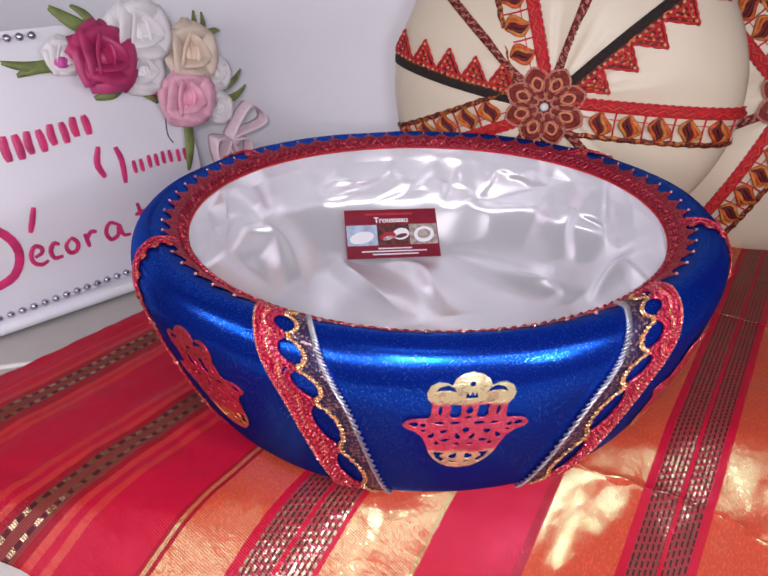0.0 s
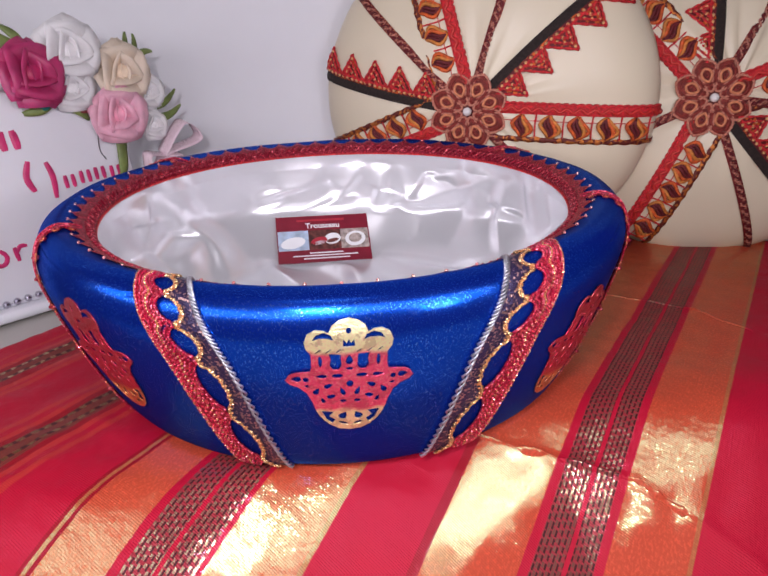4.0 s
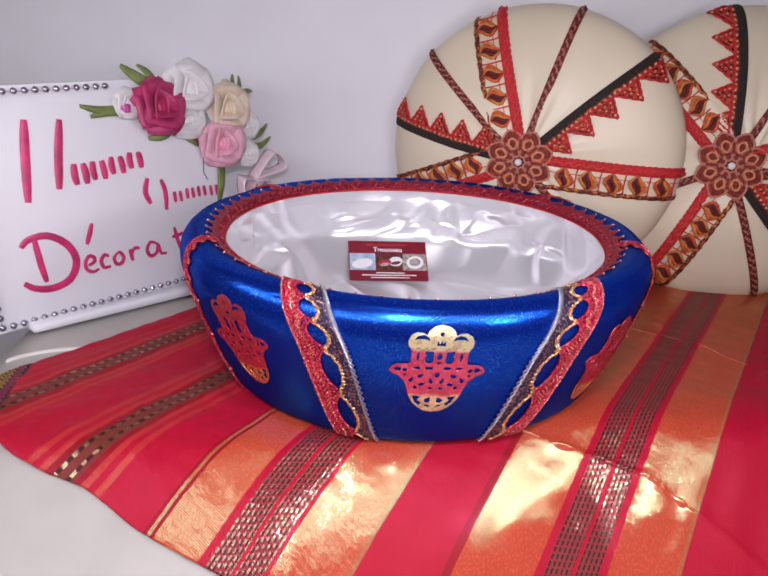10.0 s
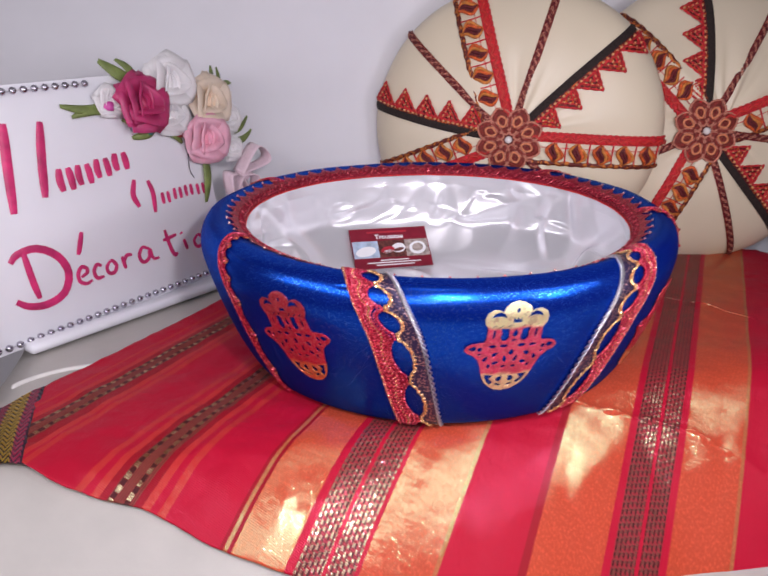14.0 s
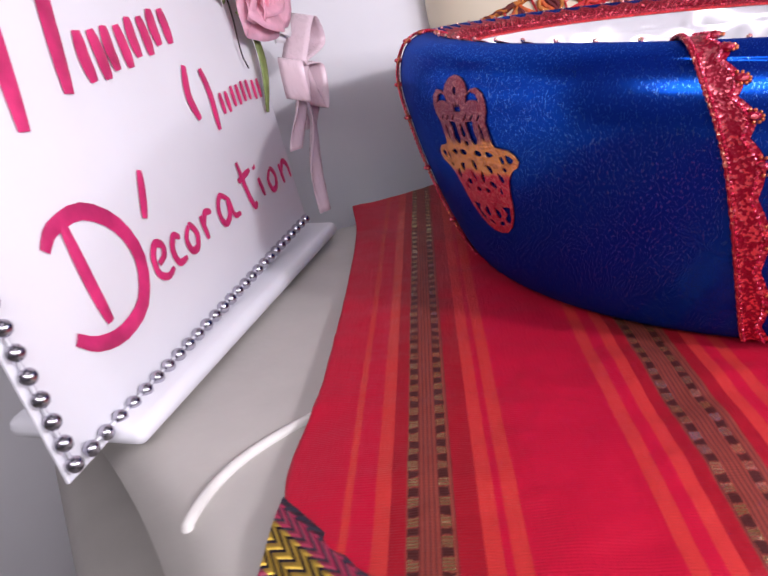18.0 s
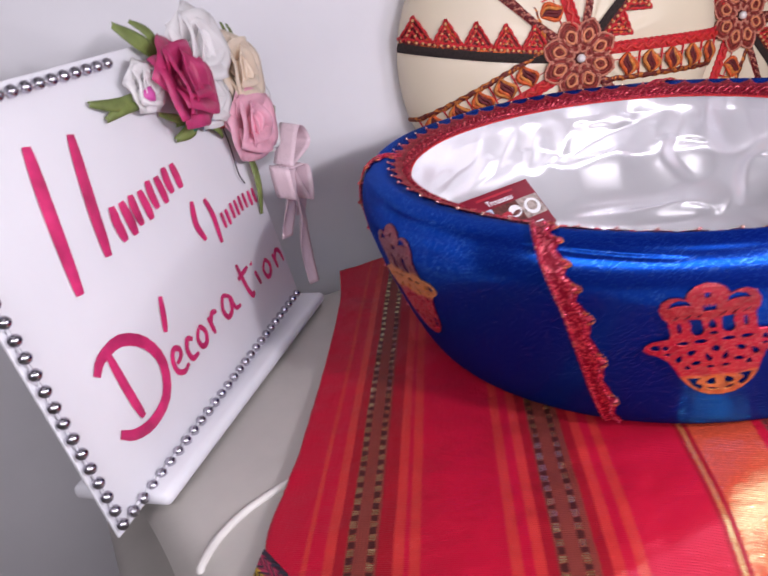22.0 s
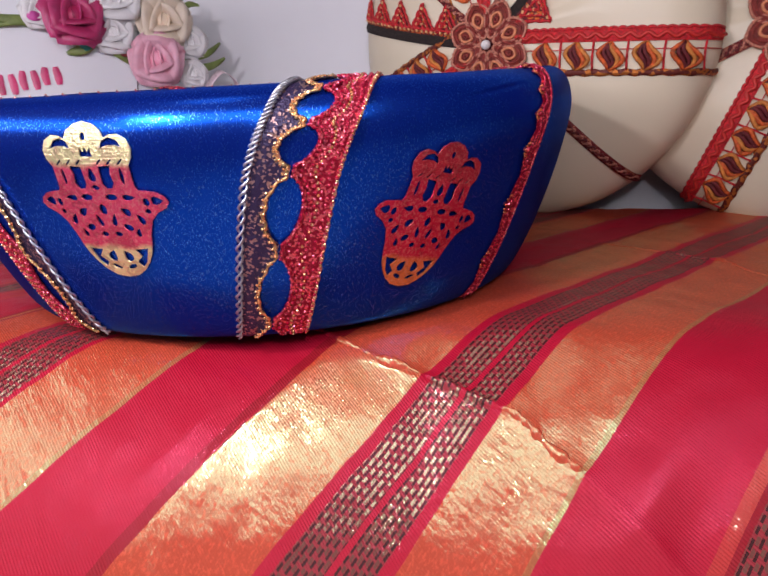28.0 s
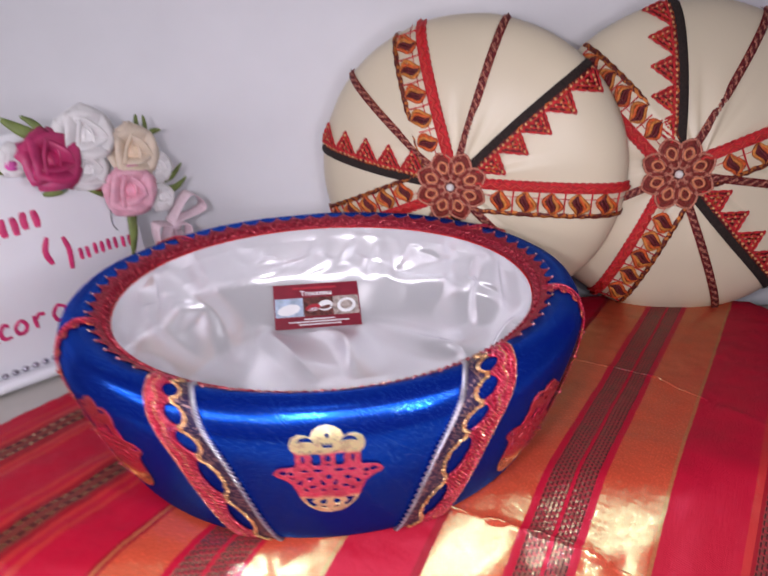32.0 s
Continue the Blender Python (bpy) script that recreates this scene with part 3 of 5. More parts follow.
def build_cloth():
    front = bez([(-0.283, 0.289), (-0.249, 0.2685), (-0.195, 0.2515), (-0.155, 0.2320), (-0.107, 0.2145), (-0.049, 0.1990), (0.018, 0.1840), (0.10, 0.168), (0.20, 0.156), (0.275, 0.150)], 260)
    back = bez([(-0.116, 0.692), (0.0, 0.695), (0.2, 0.70), (0.4, 0.69), (0.515, 0.66)], 260)
    left = bez([(-0.283, 0.289), (-0.294, 0.34), (-0.303, 0.392), (-0.255, 0.459), (-0.185, 0.566), (-0.145, 0.632), (-0.116, 0.692)], 280)
    right = bez([(0.275, 0.150), (0.305, 0.21), (0.345, 0.270), (0.42, 0.38), (0.50, 0.51), (0.535, 0.59), (0.515, 0.66)], 280)
    rows, uvs = [], []
    for i in range(281):
        t = i / 280
        row, ur = [], []
        for j in range(261):
            s = j / 260
            p = front[j] * (1 - t) + back[j] * t + left[i] * (1 - s) + right[i] * s - (front[0] * (1 - s) * (1 - t) + front[-1] * s * (1 - t) + back[0] * (1 - s) * t + back[-1] * s * t)
            x, y = p.x, p.y
            u, v = 0.835 * x - 0.55 * y, 0.55 * x + 0.835 * y
            z = cloth_height(x, y)
            row.append((x, y, z))
            ur.append((u, v))
        rows.append(row)
        uvs.append(ur)
    bm = grid([[Vector(p) for p in r] for r in rows], uv=uvs)
    ob = link_mesh("striped_cloth", bm, CLOTH)
    so = ob.modifiers.new("thickness", "SOLIDIFY")
    so.thickness, so.offset = 0.0008, 1.0
    tagged(ob, "red and orange striped cloth with gold threads spread over the seat", "cloth")
    # half-round ridges added along the two creases to catch a thin glint
    for k, u0, u1, wide in ((0, -0.085, 0.058, 0.0011), (1, -0.105, 0.055, 0.0022)):
        rows, uvs = [], []
        for i in range(301):
            u = u0 + (u1 - u0) * i / 300
            ends = min(1.0, i / 25, (300 - i) / 25)
            w = wide * ends * max(0.15, 0.75 + 1.1 * noise.noise((u * 70, 5.0 + k, 0.0)) + 0.7 * noise.noise((u * 230, 8.0 + k, 0.0)))
            row, ur = [], []
            for j in range(9):
                a = math.pi * j / 8
                v = crease_line(k, u) - 0.0004 - w * math.cos(a)
                x, y = 0.835 * u + 0.55 * v, -0.55 * u + 0.835 * v
                row.append(Vector((x, y, cloth_height(x, y) + 0.0005 + 0.9 * w * math.sin(a))))
                ur.append((u, v))
            rows.append(row)
            uvs.append(ur)
        part("crease", grid(rows, uv=uvs), CLOTH, ob)
    return ob


def build_cloth_end(cloth):
    """The embroidered end of the cloth with its small tassel."""
    n = Nodes("embroidered_border")
    sep = n.add("SeparateXYZ", Vector=n.add("UVMap").outputs[0])
    u, v = sep.outputs[0], sep.outputs[1]
    dark, red, gold = (0.018, 0.012, 0.025), (0.30, 0.02, 0.06), (0.60, 0.40, 0.06)
    bands = [(0.0, dark), (0.05, red), (0.17, gold), (0.42, red), (0.53, dark), (0.66, red), (0.73, gold), (0.88, red), (0.94, dark)]
    c = n.ramp(u, bands, False)
    chev = n.math("SINE", n.math("ADD", n.math("MULTIPLY", v, 150.0), n.math("MULTIPLY", n.math("PINGPONG", u, 0.065), 120.0)))
    c = n.mix(n.math("LESS_THAN", chev, -0.55), c, dark)
    shiny = n.ramp(u, [(a, (0.8,) * 3 if k is gold else (0.0,) * 3) for a, k in bands], False)
    n.set(Base_Color=c, Metallic=shiny, Roughness=0.38).bump(chev, 0.6, 0.001)
    inner = bez([(-0.303, 0.394), (-0.293, 0.34), (-0.281, 0.287)], 20)
    outer = bez([(-0.344, 0.338), (-0.343, 0.318), (-0.337, 0.296)], 20)
    rows, uvs = [], []
    for i in range(21):
        row, ur = [], []
        for j in range(17):
            p = inner[i].lerp(outer[i], j / 16)
            row.append((p.x, p.y, seat_height(p.x, p.y) + 0.0025 + 0.001 * math.sin(j / 16 * 9)))
            ur.append((j / 16, i / 20 * 0.7))
        rows.append(row)
        uvs.append(ur)
    part("border", grid(rows, uv=uvs), n.mat, cloth, "gold and red embroidered border")
    rng = random.Random(4)
    bm = bmesh.new()
    for k in range(26):
        x, y = -0.343 + rng.uniform(-0.004, 0.004), 0.306 + rng.uniform(-0.012, 0.012)
        dx = rng.uniform(-0.03, -0.014)
        tube(bez([(x, y, 0.001), (x + dx * 0.6, y - 0.006, 0.002), (x + dx, y - 0.012, -0.018), (x + dx * 1.1, y - 0.016, -0.05)], 7), 0.0009, bm, 4)
    part("tassel", bm, plain("purple_black_thread", (0.022, 0.010, 0.030), 0.6, vary=0.4), cloth, "dark purple thread tassel")
    for at, mat, r in (((-0.347, 0.303, 0.006), BLUE_BEAD, 0.0042), ((-0.343, 0.310, 0.006), PEARL, 0.0026), ((-0.352, 0.297, 0.004), ROSE_PINK, 0.0030)):
        part("bead", ball(bmesh.new(), at, r, 12), mat, cloth)


# ---- the bowl ----
BOWL = Vector((0.029, 0.449, 0.0))
PROFILE = bez([(0.150, 0, 0.001), (0.162, 0, 0.007), (0.174, 0, 0.030), (0.185, 0, 0.060), (0.193, 0, 0.088), (0.1968, 0, 0.106), (0.1965, 0, 0.118), (0.1925, 0, 0.128), (0.186, 0, 0.1325), (0.1785, 0, 0.1332), (0.1695, 0, 0.1300), (0.1625, 0, 0.1225)], 100)
ARC = [0.0]
for _a, _b in zip(PROFILE, PROFILE[1:]):
    ARC.append(ARC[-1] + (_b - _a).length)
WIDER, DEEPER = 1.026, 1.015


def bowl_point(deg, s, lift=0.0):
    """A place on the bowl: degrees to the right from its front, s from base (0) to inner rim (1)."""
    k = min(99.999, max(0, s * 100))
    a, b = PROFILE[int(k)], PROFILE[int(k) + 1]
    d = (b - a).normalized()
    q = a.lerp(b, k - int(k)) + Vector((d.z, 0, -d.x)) * lift
    t = radians(deg)
    front = (1 + math.cos(t)) / 2
    sag = 0.0100 * front ** 1.5 * (q.z / 0.133) ** 2
    if s > 0.72:
        sag += 0.32 * front ** 2 * max(0.0, 0.183 - q.x)
    return Vector((math.sin(t) * q.x * WIDER, -math.cos(t) * q.x * DEEPER, q.z - sag))


def bowl_bend(deg, z, x, y, lift, turn=0.0):
    """Lays the flat place (x, y) round the point of the bowl's side at that angle and height."""
    c, s_ = math.cos(radians(turn)), math.sin(radians(turn))
    x, y = x * c - y * s_, x * s_ + y * c
    k0 = next(k for k, p in enumerate(PROFILE) if p.z >= z)
    arc = ARC[k0] + y
    k = next((k for k in range(100) if ARC[k + 1] >= arc), 99)
    s = (k + (arc - ARC[k]) / (ARC[k + 1] - ARC[k])) / 100
    return bowl_point(deg + math.degrees(x / (PROFILE[k].x * 1.01)), s, lift)


def hamsa_outline():
    w, h = 0.061, 0.080
    side = [(0, 0.0), (0.09, 0.014), (0.16, 0.055), (0.215, 0.11), (0.255, 0.17), (0.28, 0.23), (0.30, 0.30), (0.34, 0.39), (0.40, 0.445), (0.47, 0.475), (0.5, 0.51), (0.475, 0.55), (0.43, 0.575), (0.36, 0.585),
            (0.305, 0.59), (0.29, 0.62), (0.29, 0.74), (0.325, 0.79), (0.335, 0.84), (0.31, 0.895), (0.25, 0.925), (0.19, 0.92), (0.15, 0.90), (0.125, 0.95), (0.07, 0.985), (0, 1.0)]
    outer = [(x, y) for x, y in side] + [(-x, y) for x, y in side[-2:0:-1]]
    holes = [ellipse(0, 0.915, 0.020, 0.022, 10), [(-0.045, 0.80), (-0.038, 0.855), (-0.015, 0.825), (0, 0.858), (0.015, 0.825), (0.038, 0.855), (0.045, 0.80)], drop(0, 0.690, 0.085, 0.05, 90, 12), ellipse(0, 0.610, 0.030, 0.016, 8)]
    holes += [ellipse(0.078 * k, 0.765, 0.030, 0.007, 8, 35) for k in (-3, -2, -1, 1, 2, 3)]
    for sx in (-1, 1):
        arch = [(0.115, 0.845), (0.135, 0.885), (0.185, 0.905), (0.240, 0.890), (0.275, 0.845), (0.225, 0.862), (0.165, 0.862)]
        gap = [(0.068, 0.735), (0.155, 0.742), (0.140, 0.690), (0.150, 0.640), (0.125, 0.605), (0.085, 0.605), (0.062, 0.635)]
        holes += [[(sx * x, y) for x, y in loop][::sx] for loop in (arch, gap)]
        holes += [ellipse(sx * 0.222, 0.678, 0.015, 0.050, 10), drop(sx * 0.42, 0.522, 0.085, 0.050, 0 if sx > 0 else 180, 10), ellipse(sx * 0.340, 0.515, 0.024, 0.026, 8), ellipse(sx * 0.335, 0.455, 0.022, 0.016, 8), drop(sx * 0.225, 0.545, 0.095, 0.034, 0 if sx > 0 else 180, 10), ellipse(sx * 0.095, 0.548, 0.045, 0.020, 10),
                  drop(sx * 0.165, 0.455, 0.080, 0.044, 90 + sx * 60, 10), drop(sx * 0.262, 0.405, 0.080, 0.042, 90 + sx * 30, 10), drop(sx * 0.060, 0.400, 0.090, 0.036, 90 - sx * 20, 10), ellipse(sx * 0.150, 0.350, 0.036, 0.022, 10, -sx * 15), drop(sx * 0.215, 0.315, 0.060, 0.034, 90 - sx * 20, 10),
                  ellipse(sx * 0.055, 0.305, 0.028, 0.018, 8), [(sx * x, y) for x, y in ((0.235, 0.205), (0.130, 0.195), (0.170, 0.150), (0.120, 0.110), (0.150, 0.075), (0.195, 0.115))][::sx], drop(sx * 0.060, 0.155, 0.085, 0.060, 90 + sx * 30, 12), ellipse(sx * 0.062, 0.075, 0.040, 0.015, 10, sx * 20)]
    holes += [ellipse(0, 0.470, 0.028, 0.034, 8)]
    wider = []
    for loop in holes:
        cx, cy = sum(p[0] for p in loop) / len(loop), sum(p[1] for p in loop) / len(loop)
        wider.append([(cx + (x - cx) * 1.05, cy + (y - cy) * 1.05) for x, y in loop])
    return [[(x * w, (y - 0.5) * h) for x, y in loop] for loop in [outer] + wider]


def build_bowl():
    bowl = thing("satin_bowl", "blue satin bowl with white lining and metallic lace trims", "bowl", pose(BOWL.x, BOWL.y, 0.002))
    rows = []
    wrinkles = ((-70.0, -44.0, 0.640, 0.600, 0.0009), (52.0, 66.0, 0.560, 0.610, 0.0010), (-30.0, -20.0, 0.600, 0.640, 0.0008))
    for s in range(201):
        row = []
        for d in range(360):
            deg, h = d if d < 180 else d - 360, s / 200
            soft = 0.0012 * noise.noise((math.cos(radians(deg)) * 3, math.sin(radians(deg)) * 3, h * 3)) * smoothstep(4, 40, s)
            for a, b, low, high, deep in wrinkles:
                if a < deg < b:
                    f = (deg - a) / (b - a)
                    off = (h - low - (high - low) * f ** 0.7) / 0.011
                    soft += 0.6 * deep * math.sin(math.pi * f) ** 0.7 * (0.7 * math.exp(-(off - 1.2) ** 2) - math.exp(-off * off))
            row.append(bowl_point(deg, h, soft))
        rows.append(row)
    part("body", grid(rows, closed=True), BLUE, bowl, "blue satin padded side")
    bm = bmesh.new()
    ring = [bm.verts.new(bowl_point(d * 4, 0) + Vector((0, 0, 0.0005))) for d in range(90)]
    bm.faces.new(ring)
    part("underside", bm, BLUE, bowl)

    inner = bez([(0.1632, 0, 0.1235), (0.1640, 0, 0.108), (0.1655, 0, 0.092), (0.1650, 0, 0.077), (0.1600, 0, 0.066), (0.146, 0, 0.050), (0.130, 0, 0.036), (0.112, 0, 0.0275), (0.06, 0, 0.024), (0.0003, 0, 0.023)], 220)
    q = np.array([(p.x, p.z) for p in inner])
    d = np.gradient(q, axis=0)
    d /= np.linalg.norm(d, axis=1)[:, None]
    turn = np.linspace(0, 2 * math.pi, 760, endpoint=False)[None, :]
    r, z = q[:, 0][:, None], q[:, 1][:, None]
    x, y = np.sin(turn) * r * WIDER, -np.cos(turn) * r * DEEPER
    front = (1 + np.cos(turn)) / 2
    z = z - 0.0100 * front ** 1.5 * (z / 0.133) ** 2 - 0.0064 * front ** 2 * np.clip(1 - np.arange(221) / 70, 0, 1)[:, None]
    # folds: sharp-backed tents along curved lines, each given by degrees round the bowl and depth from the rim (0) to the middle (1)
    flat = np.stack([x, y, z + 0 * x], axis=2)
    ridge = 0.0018 * np.sin(x * 31 + z * 20) * np.cos(y * 27 + 1.0)
    # soft gathers hanging from the rim, fading on the bottom
    deep = np.arange(221)[:, None] / 220
    hang = np.clip(1.15 - 1.9 * np.abs(deep - 0.28), 0, 1) * np.clip(1.4 - deep * 1.5, 0, 1)
    ridge = ridge + hang * (0.0060 * np.sin(8 * turn + 2.2 * np.sin(3 * turn) + 3.0 * deep) + 0.0018 * np.sin(15 * turn + 2.0 * np.sin(2 * turn + 1) - 4.0 * deep))

    def crease(line, high, wide):
        ends = []
        for deg, f in line:
            at = min(220.0, f * 220)
            ends.append(flat[int(at), int(round(deg % 360 / 360 * 760)) % 760].tolist())
        pts = np.array([tuple(p) for p in bez(ends, 14)])
        best, where, hand = np.full(x.shape, 9.0), np.zeros(x.shape), np.zeros(x.shape)
        for k in range(14):
            a, ab = pts[k], pts[k + 1] - pts[k]
            f = np.clip(((flat - a) @ ab) / max(1e-9, ab @ ab), 0, 1)
            off = flat - a - f[..., None] * ab
            dist = np.linalg.norm(off, axis=2)
            closer = dist < best
            best = np.where(closer, dist, best)
            where = np.where(closer, (k + f) / 14, where)
            hand = np.where(closer, np.sign(off[..., 0] * ab[1] - off[..., 1] * ab[0]), hand)
        width = wide * np.where(hand > 0, 0.7, 1.5)
        return high * np.clip(1 - best / width, 0, 1) ** 1.6 * np.clip(np.sin(np.pi * where), 0, 1) ** 0.7

    high_folds = (((187, 0.03), (191, 0.19), (200, 0.23), (211, 0.28)), ((173, 0.06), (179, 0.23), (185, 0.36), (196, 0.42)), ((166, 0.08), (168, 0.27), (171, 0.46)), ((162, 0.03), (159, 0.26), (156, 0.34), (138, 0.19), (117, 0.05)),
                  ((119, 0.05), (122, 0.29), (122, 0.42), (114, 0.57)), ((251, 0.04), (253, 0.22), (255, 0.42)), ((247, 0.07), (236, 0.36), (231, 0.56), (242, 0.80)), ((232, 0.47), (250, 0.53)), ((82, 0.14), (99, 0.44), (95, 0.66)))
    low_folds = (((210, 0.69), (214, 0.77), (215, 0.86), (217, 0.97)), ((195, 0.72), (178, 0.82), (128, 0.95)), ((166, 0.70), (128, 0.78), (112, 0.70), (102, 0.74)), ((265, 0.50), (290, 0.66), (320, 0.70)), ((60, 0.30), (75, 0.55), (60, 0.75)), ((20, 0.35), (5, 0.55), (345, 0.72)), ((300, 0.20), (310, 0.45), (298, 0.60)))
    for k, line in enumerate(high_folds + low_folds):
        ridge = np.maximum(ridge, 0.35 * ridge + crease(line, (0.0088, 0.0105, 0.0095)[k % 3] * (1.0 if k < 9 else 1.25), (0.023, 0.028, 0.021, 0.025)[k % 4]))
    for k in range(7):
        ridge = (ridge * 2 + np.roll(ridge, 1, 1) + np.roll(ridge, -1, 1)) / 4
        ridge[1:-1] = (ridge[1:-1] * 2 + ridge[2:] + ridge[:-2]) / 4
    near = np.exp(-(((x + 0.022) / 0.060) ** 2 + ((y - 0.135) / 0.040) ** 2))
    edge = np.clip(np.arange(221) / 20, 0, 1)[:, None] * np.clip(r / 0.05, 0, 1)
    ridge = (ridge - 0.002) * edge * (1 - 0.95 * near)
    nx, nz = d[:, 1][:, None], -d[:, 0][:, None]
    points = np.stack([x + np.sin(turn) * nx * ridge, y - np.cos(turn) * nx * ridge, z + nz * ridge], axis=2)
    part("lining", grid([[Vector(p) for p in row] for row in points.tolist()], closed=True), WHITE_SATIN, bowl, "white satin lining")

    # braid along the rim
    rows = []
    for j in range(7):
        row = []
        for k in range(1440):
            tooth = max(0.0, 1.0 - abs((k * 64 / 1440) % 1.0 - 0.5) * 2.8)
            s = 1.0 - (j / 6) * (0.112 + 0.046 * tooth)
            row.append(bowl_point(k / 4, s, 0.0016 * math.sin(math.pi * (0.12 + 0.8 * j / 6)) + 0.0004))
        rows.append(row)
    braid = part("rim_braid", grid(rows, closed=True), RIM_LACE, bowl, "red metallic braid")
    for off, mat, at in ((0.0, RIM_LACE, 0.952), (math.pi, RED_LACE, 0.952)):
        pts = [bowl_point(k / 3, at + 0.020 * math.sin(k / 1080 * 2 * math.pi * 96 + off), 0.0026 + 0.0008 * math.cos(k / 1080 * 2 * math.pi * 96 + off)) for k in range(1080)]
        part("cord", tube(pts, 0.0011, sides=5, closed=True), mat, braid)
    bm = bmesh.new()
    for k in range(64):
        ball(bm, bowl_point((k + 0.5) * 360 / 64, 0.841, 0.0012), 0.0011, 6)
    tagged(part("bead_edging", bm, sparkle("pink_gold_bead", (0.7, 0.25, 0.25), (0.9, 0.6, 0.45), 0.5, 0.25), braid), kind="stuff")
    pts = [bowl_point(k / 2, 1.0, 0.0012) for k in range(720)]
    part("hem", tube(pts, 0.0010, sides=5, closed=True), RED_BRAID, braid)

    # wide lace either side of the front panel: outer red edge, inner silver edge (degrees at the top and at the base)
    for red_top, red_low, sil_top, sil_low in ((-32.4, -19.0, -22.7, -8.4), (44.0, 28.3, 32.0, 16.3)):
        n = 120

        def at(q, across, lift):
            s = 0.91 - 0.83 * q
            e = q ** 0.9
            a, b = red_top + (red_low - red_top) * e, sil_top + (sil_low - sil_top) * e
            return bowl_point(a + (b - a) * across, s, lift)

        def gap(q):
            k = ((q * 6.3 + 0.02) % 1.0 - 0.10) / 0.80
            return 0.172 * math.sin(math.pi * k) ** 0.6 if 0 < k < 1 else 0.0

        red = part("lace", grid([[at(i / n, (0.50 - gap(i / n)) * j / 6, 0.0010 + 0.0006 * math.sin(j)) for j in range(7)] for i in range(n + 1)]), RED_LACE, bowl, "red, gold and silver metallic lace")
        part("gold_band", grid([[at(i / n, 0.52 + gap(i / n) + (0.40 - gap(i / n)) * j / 5, 0.0010 + 0.0005 * math.cos(j * 2)) for j in range(6)] for i in range(n + 1)]), BROWN_LACE, red)
        part("gold_cord", tube([at(i / 300, 0.53 + gap(i / 300) + 0.035 * abs((i / 300 * 32) % 1.0 * 2 - 1), 0.0020) for i in range(301)], [0.0007 + 0.0002 * math.sin(i * 1.4) for i in range(301)], sides=5), GOLD_THREAD, red)
        part("red_cord", tube([at(i / n, 0.47 - gap(i / n), 0.0016) for i in range(n + 1)], [0.0009 + 0.0003 * math.sin(i * 2.4) for i in range(n + 1)], sides=5), RED_LACE, red)
        part("edge_cord", tube([at(i / 240, 0.0, 0.0012) for i in range(241)], [0.0010 + 0.0003 * math.sin(i * 1.3) for i in range(241)], sides=5), sparkle("edge_thread", (0.45, 0.03, 0.05), (0.85, 0.5, 0.35), 0.45, 0.4), red)
        for name, shift, mat in (("pink_beading", 0, PINK_BEAD), ("gold_beading", 1, GOLD_BEAD)):
            bm = bmesh.new()
            for i in range(shift, 150, 2):
                q = (i + 0.5) / 150
                wide = 0.49 - gap(q)
                for f in (0.04, 0.22, 0.42, 0.62, 0.82, 1.0) if shift == 0 else (0.0, 0.52):
                    ball(bm, at(q, wide * f, 0.0019), 0.00082, 5)
                if shift:
                    ball(bm, at(q, 0.55 + gap(q), 0.0022), 0.00090, 5)
                    ball(bm, at(q, 0.59 + gap(q) * 0.95, 0.0020), 0.00080, 5)
            tagged(part(name, bm, mat, red), kind="stuff")
        for ph in (0, math.pi):
            pts = [at(i / 400, 0.955 + 0.034 * math.sin(i / 400 * 2 * math.pi * 26 + ph), 0.0015 + 0.0008 * math.cos(i / 400 * 2 * math.pi * 26 + ph)) for i in range(401)]
            part("silver_cord", tube(pts, 0.00065, sides=5), SILVER, red)

    # narrow scalloped lace further round; the scallops look to the front
    for top, low, face in ((-68.0, -56.0, 1), (78.0, 65.0, -1), (-130.0, -118.0, 1), (132.0, 114.0, -1)):
        n = 160

        def at(q, across, lift):
            s = 0.91 - 0.83 * q
            return bowl_point(top + (low - top) * q ** 0.9 + face * across / 0.18 * 57.3, s, lift)

        def edge(q):
            return 0.0080 + 0.0030 * abs(math.sin(math.pi * q * 8.5))

        lace = part("lace", grid([[at(i / n, edge(i / n) * j / 6, 0.0010 + 0.0005 * math.sin(j * 2)) for j in range(7)] for i in range(n + 1)]), RED_LACE, bowl, "narrow red scalloped metallic lace")
        part("gold_edge", tube([at(i / n, 0.0, 0.0012) for i in range(n + 1)], [0.0008 + 0.0002 * math.sin(i * 1.9) for i in range(n + 1)], sides=5), sparkle("gold_red_edge", (0.36, 0.01, 0.03), (0.85, 0.36, 0.26), 0.25, 0.4), lace)
        for k in range(8):
            q = (k + 0.5) / 8.5
            out = (at(q, 0.02, 0.001) - at(q, 0.0, 0.001)).to_track_quat("X", "Z").to_matrix().to_4x4()
            knot = part("knot", ball(bmesh.new(), at(q, 0.0104, 0.0012), 0.0026, 8, (1.0, 1.0, 0.55), out), RED_LACE, lace)
            bm = bmesh.new()
            for j in range(7):
                a = radians(-100 + 200 * j / 6)
                ball(bm, at(q + 0.018 * math.sin(a), 0.0104 + 0.0024 * math.cos(a), 0.0014), 0.0007, 5)
            tagged(part("knot_beads", bm, ORANGE_FOIL, knot), kind="stuff")
        bm = bmesh.new()
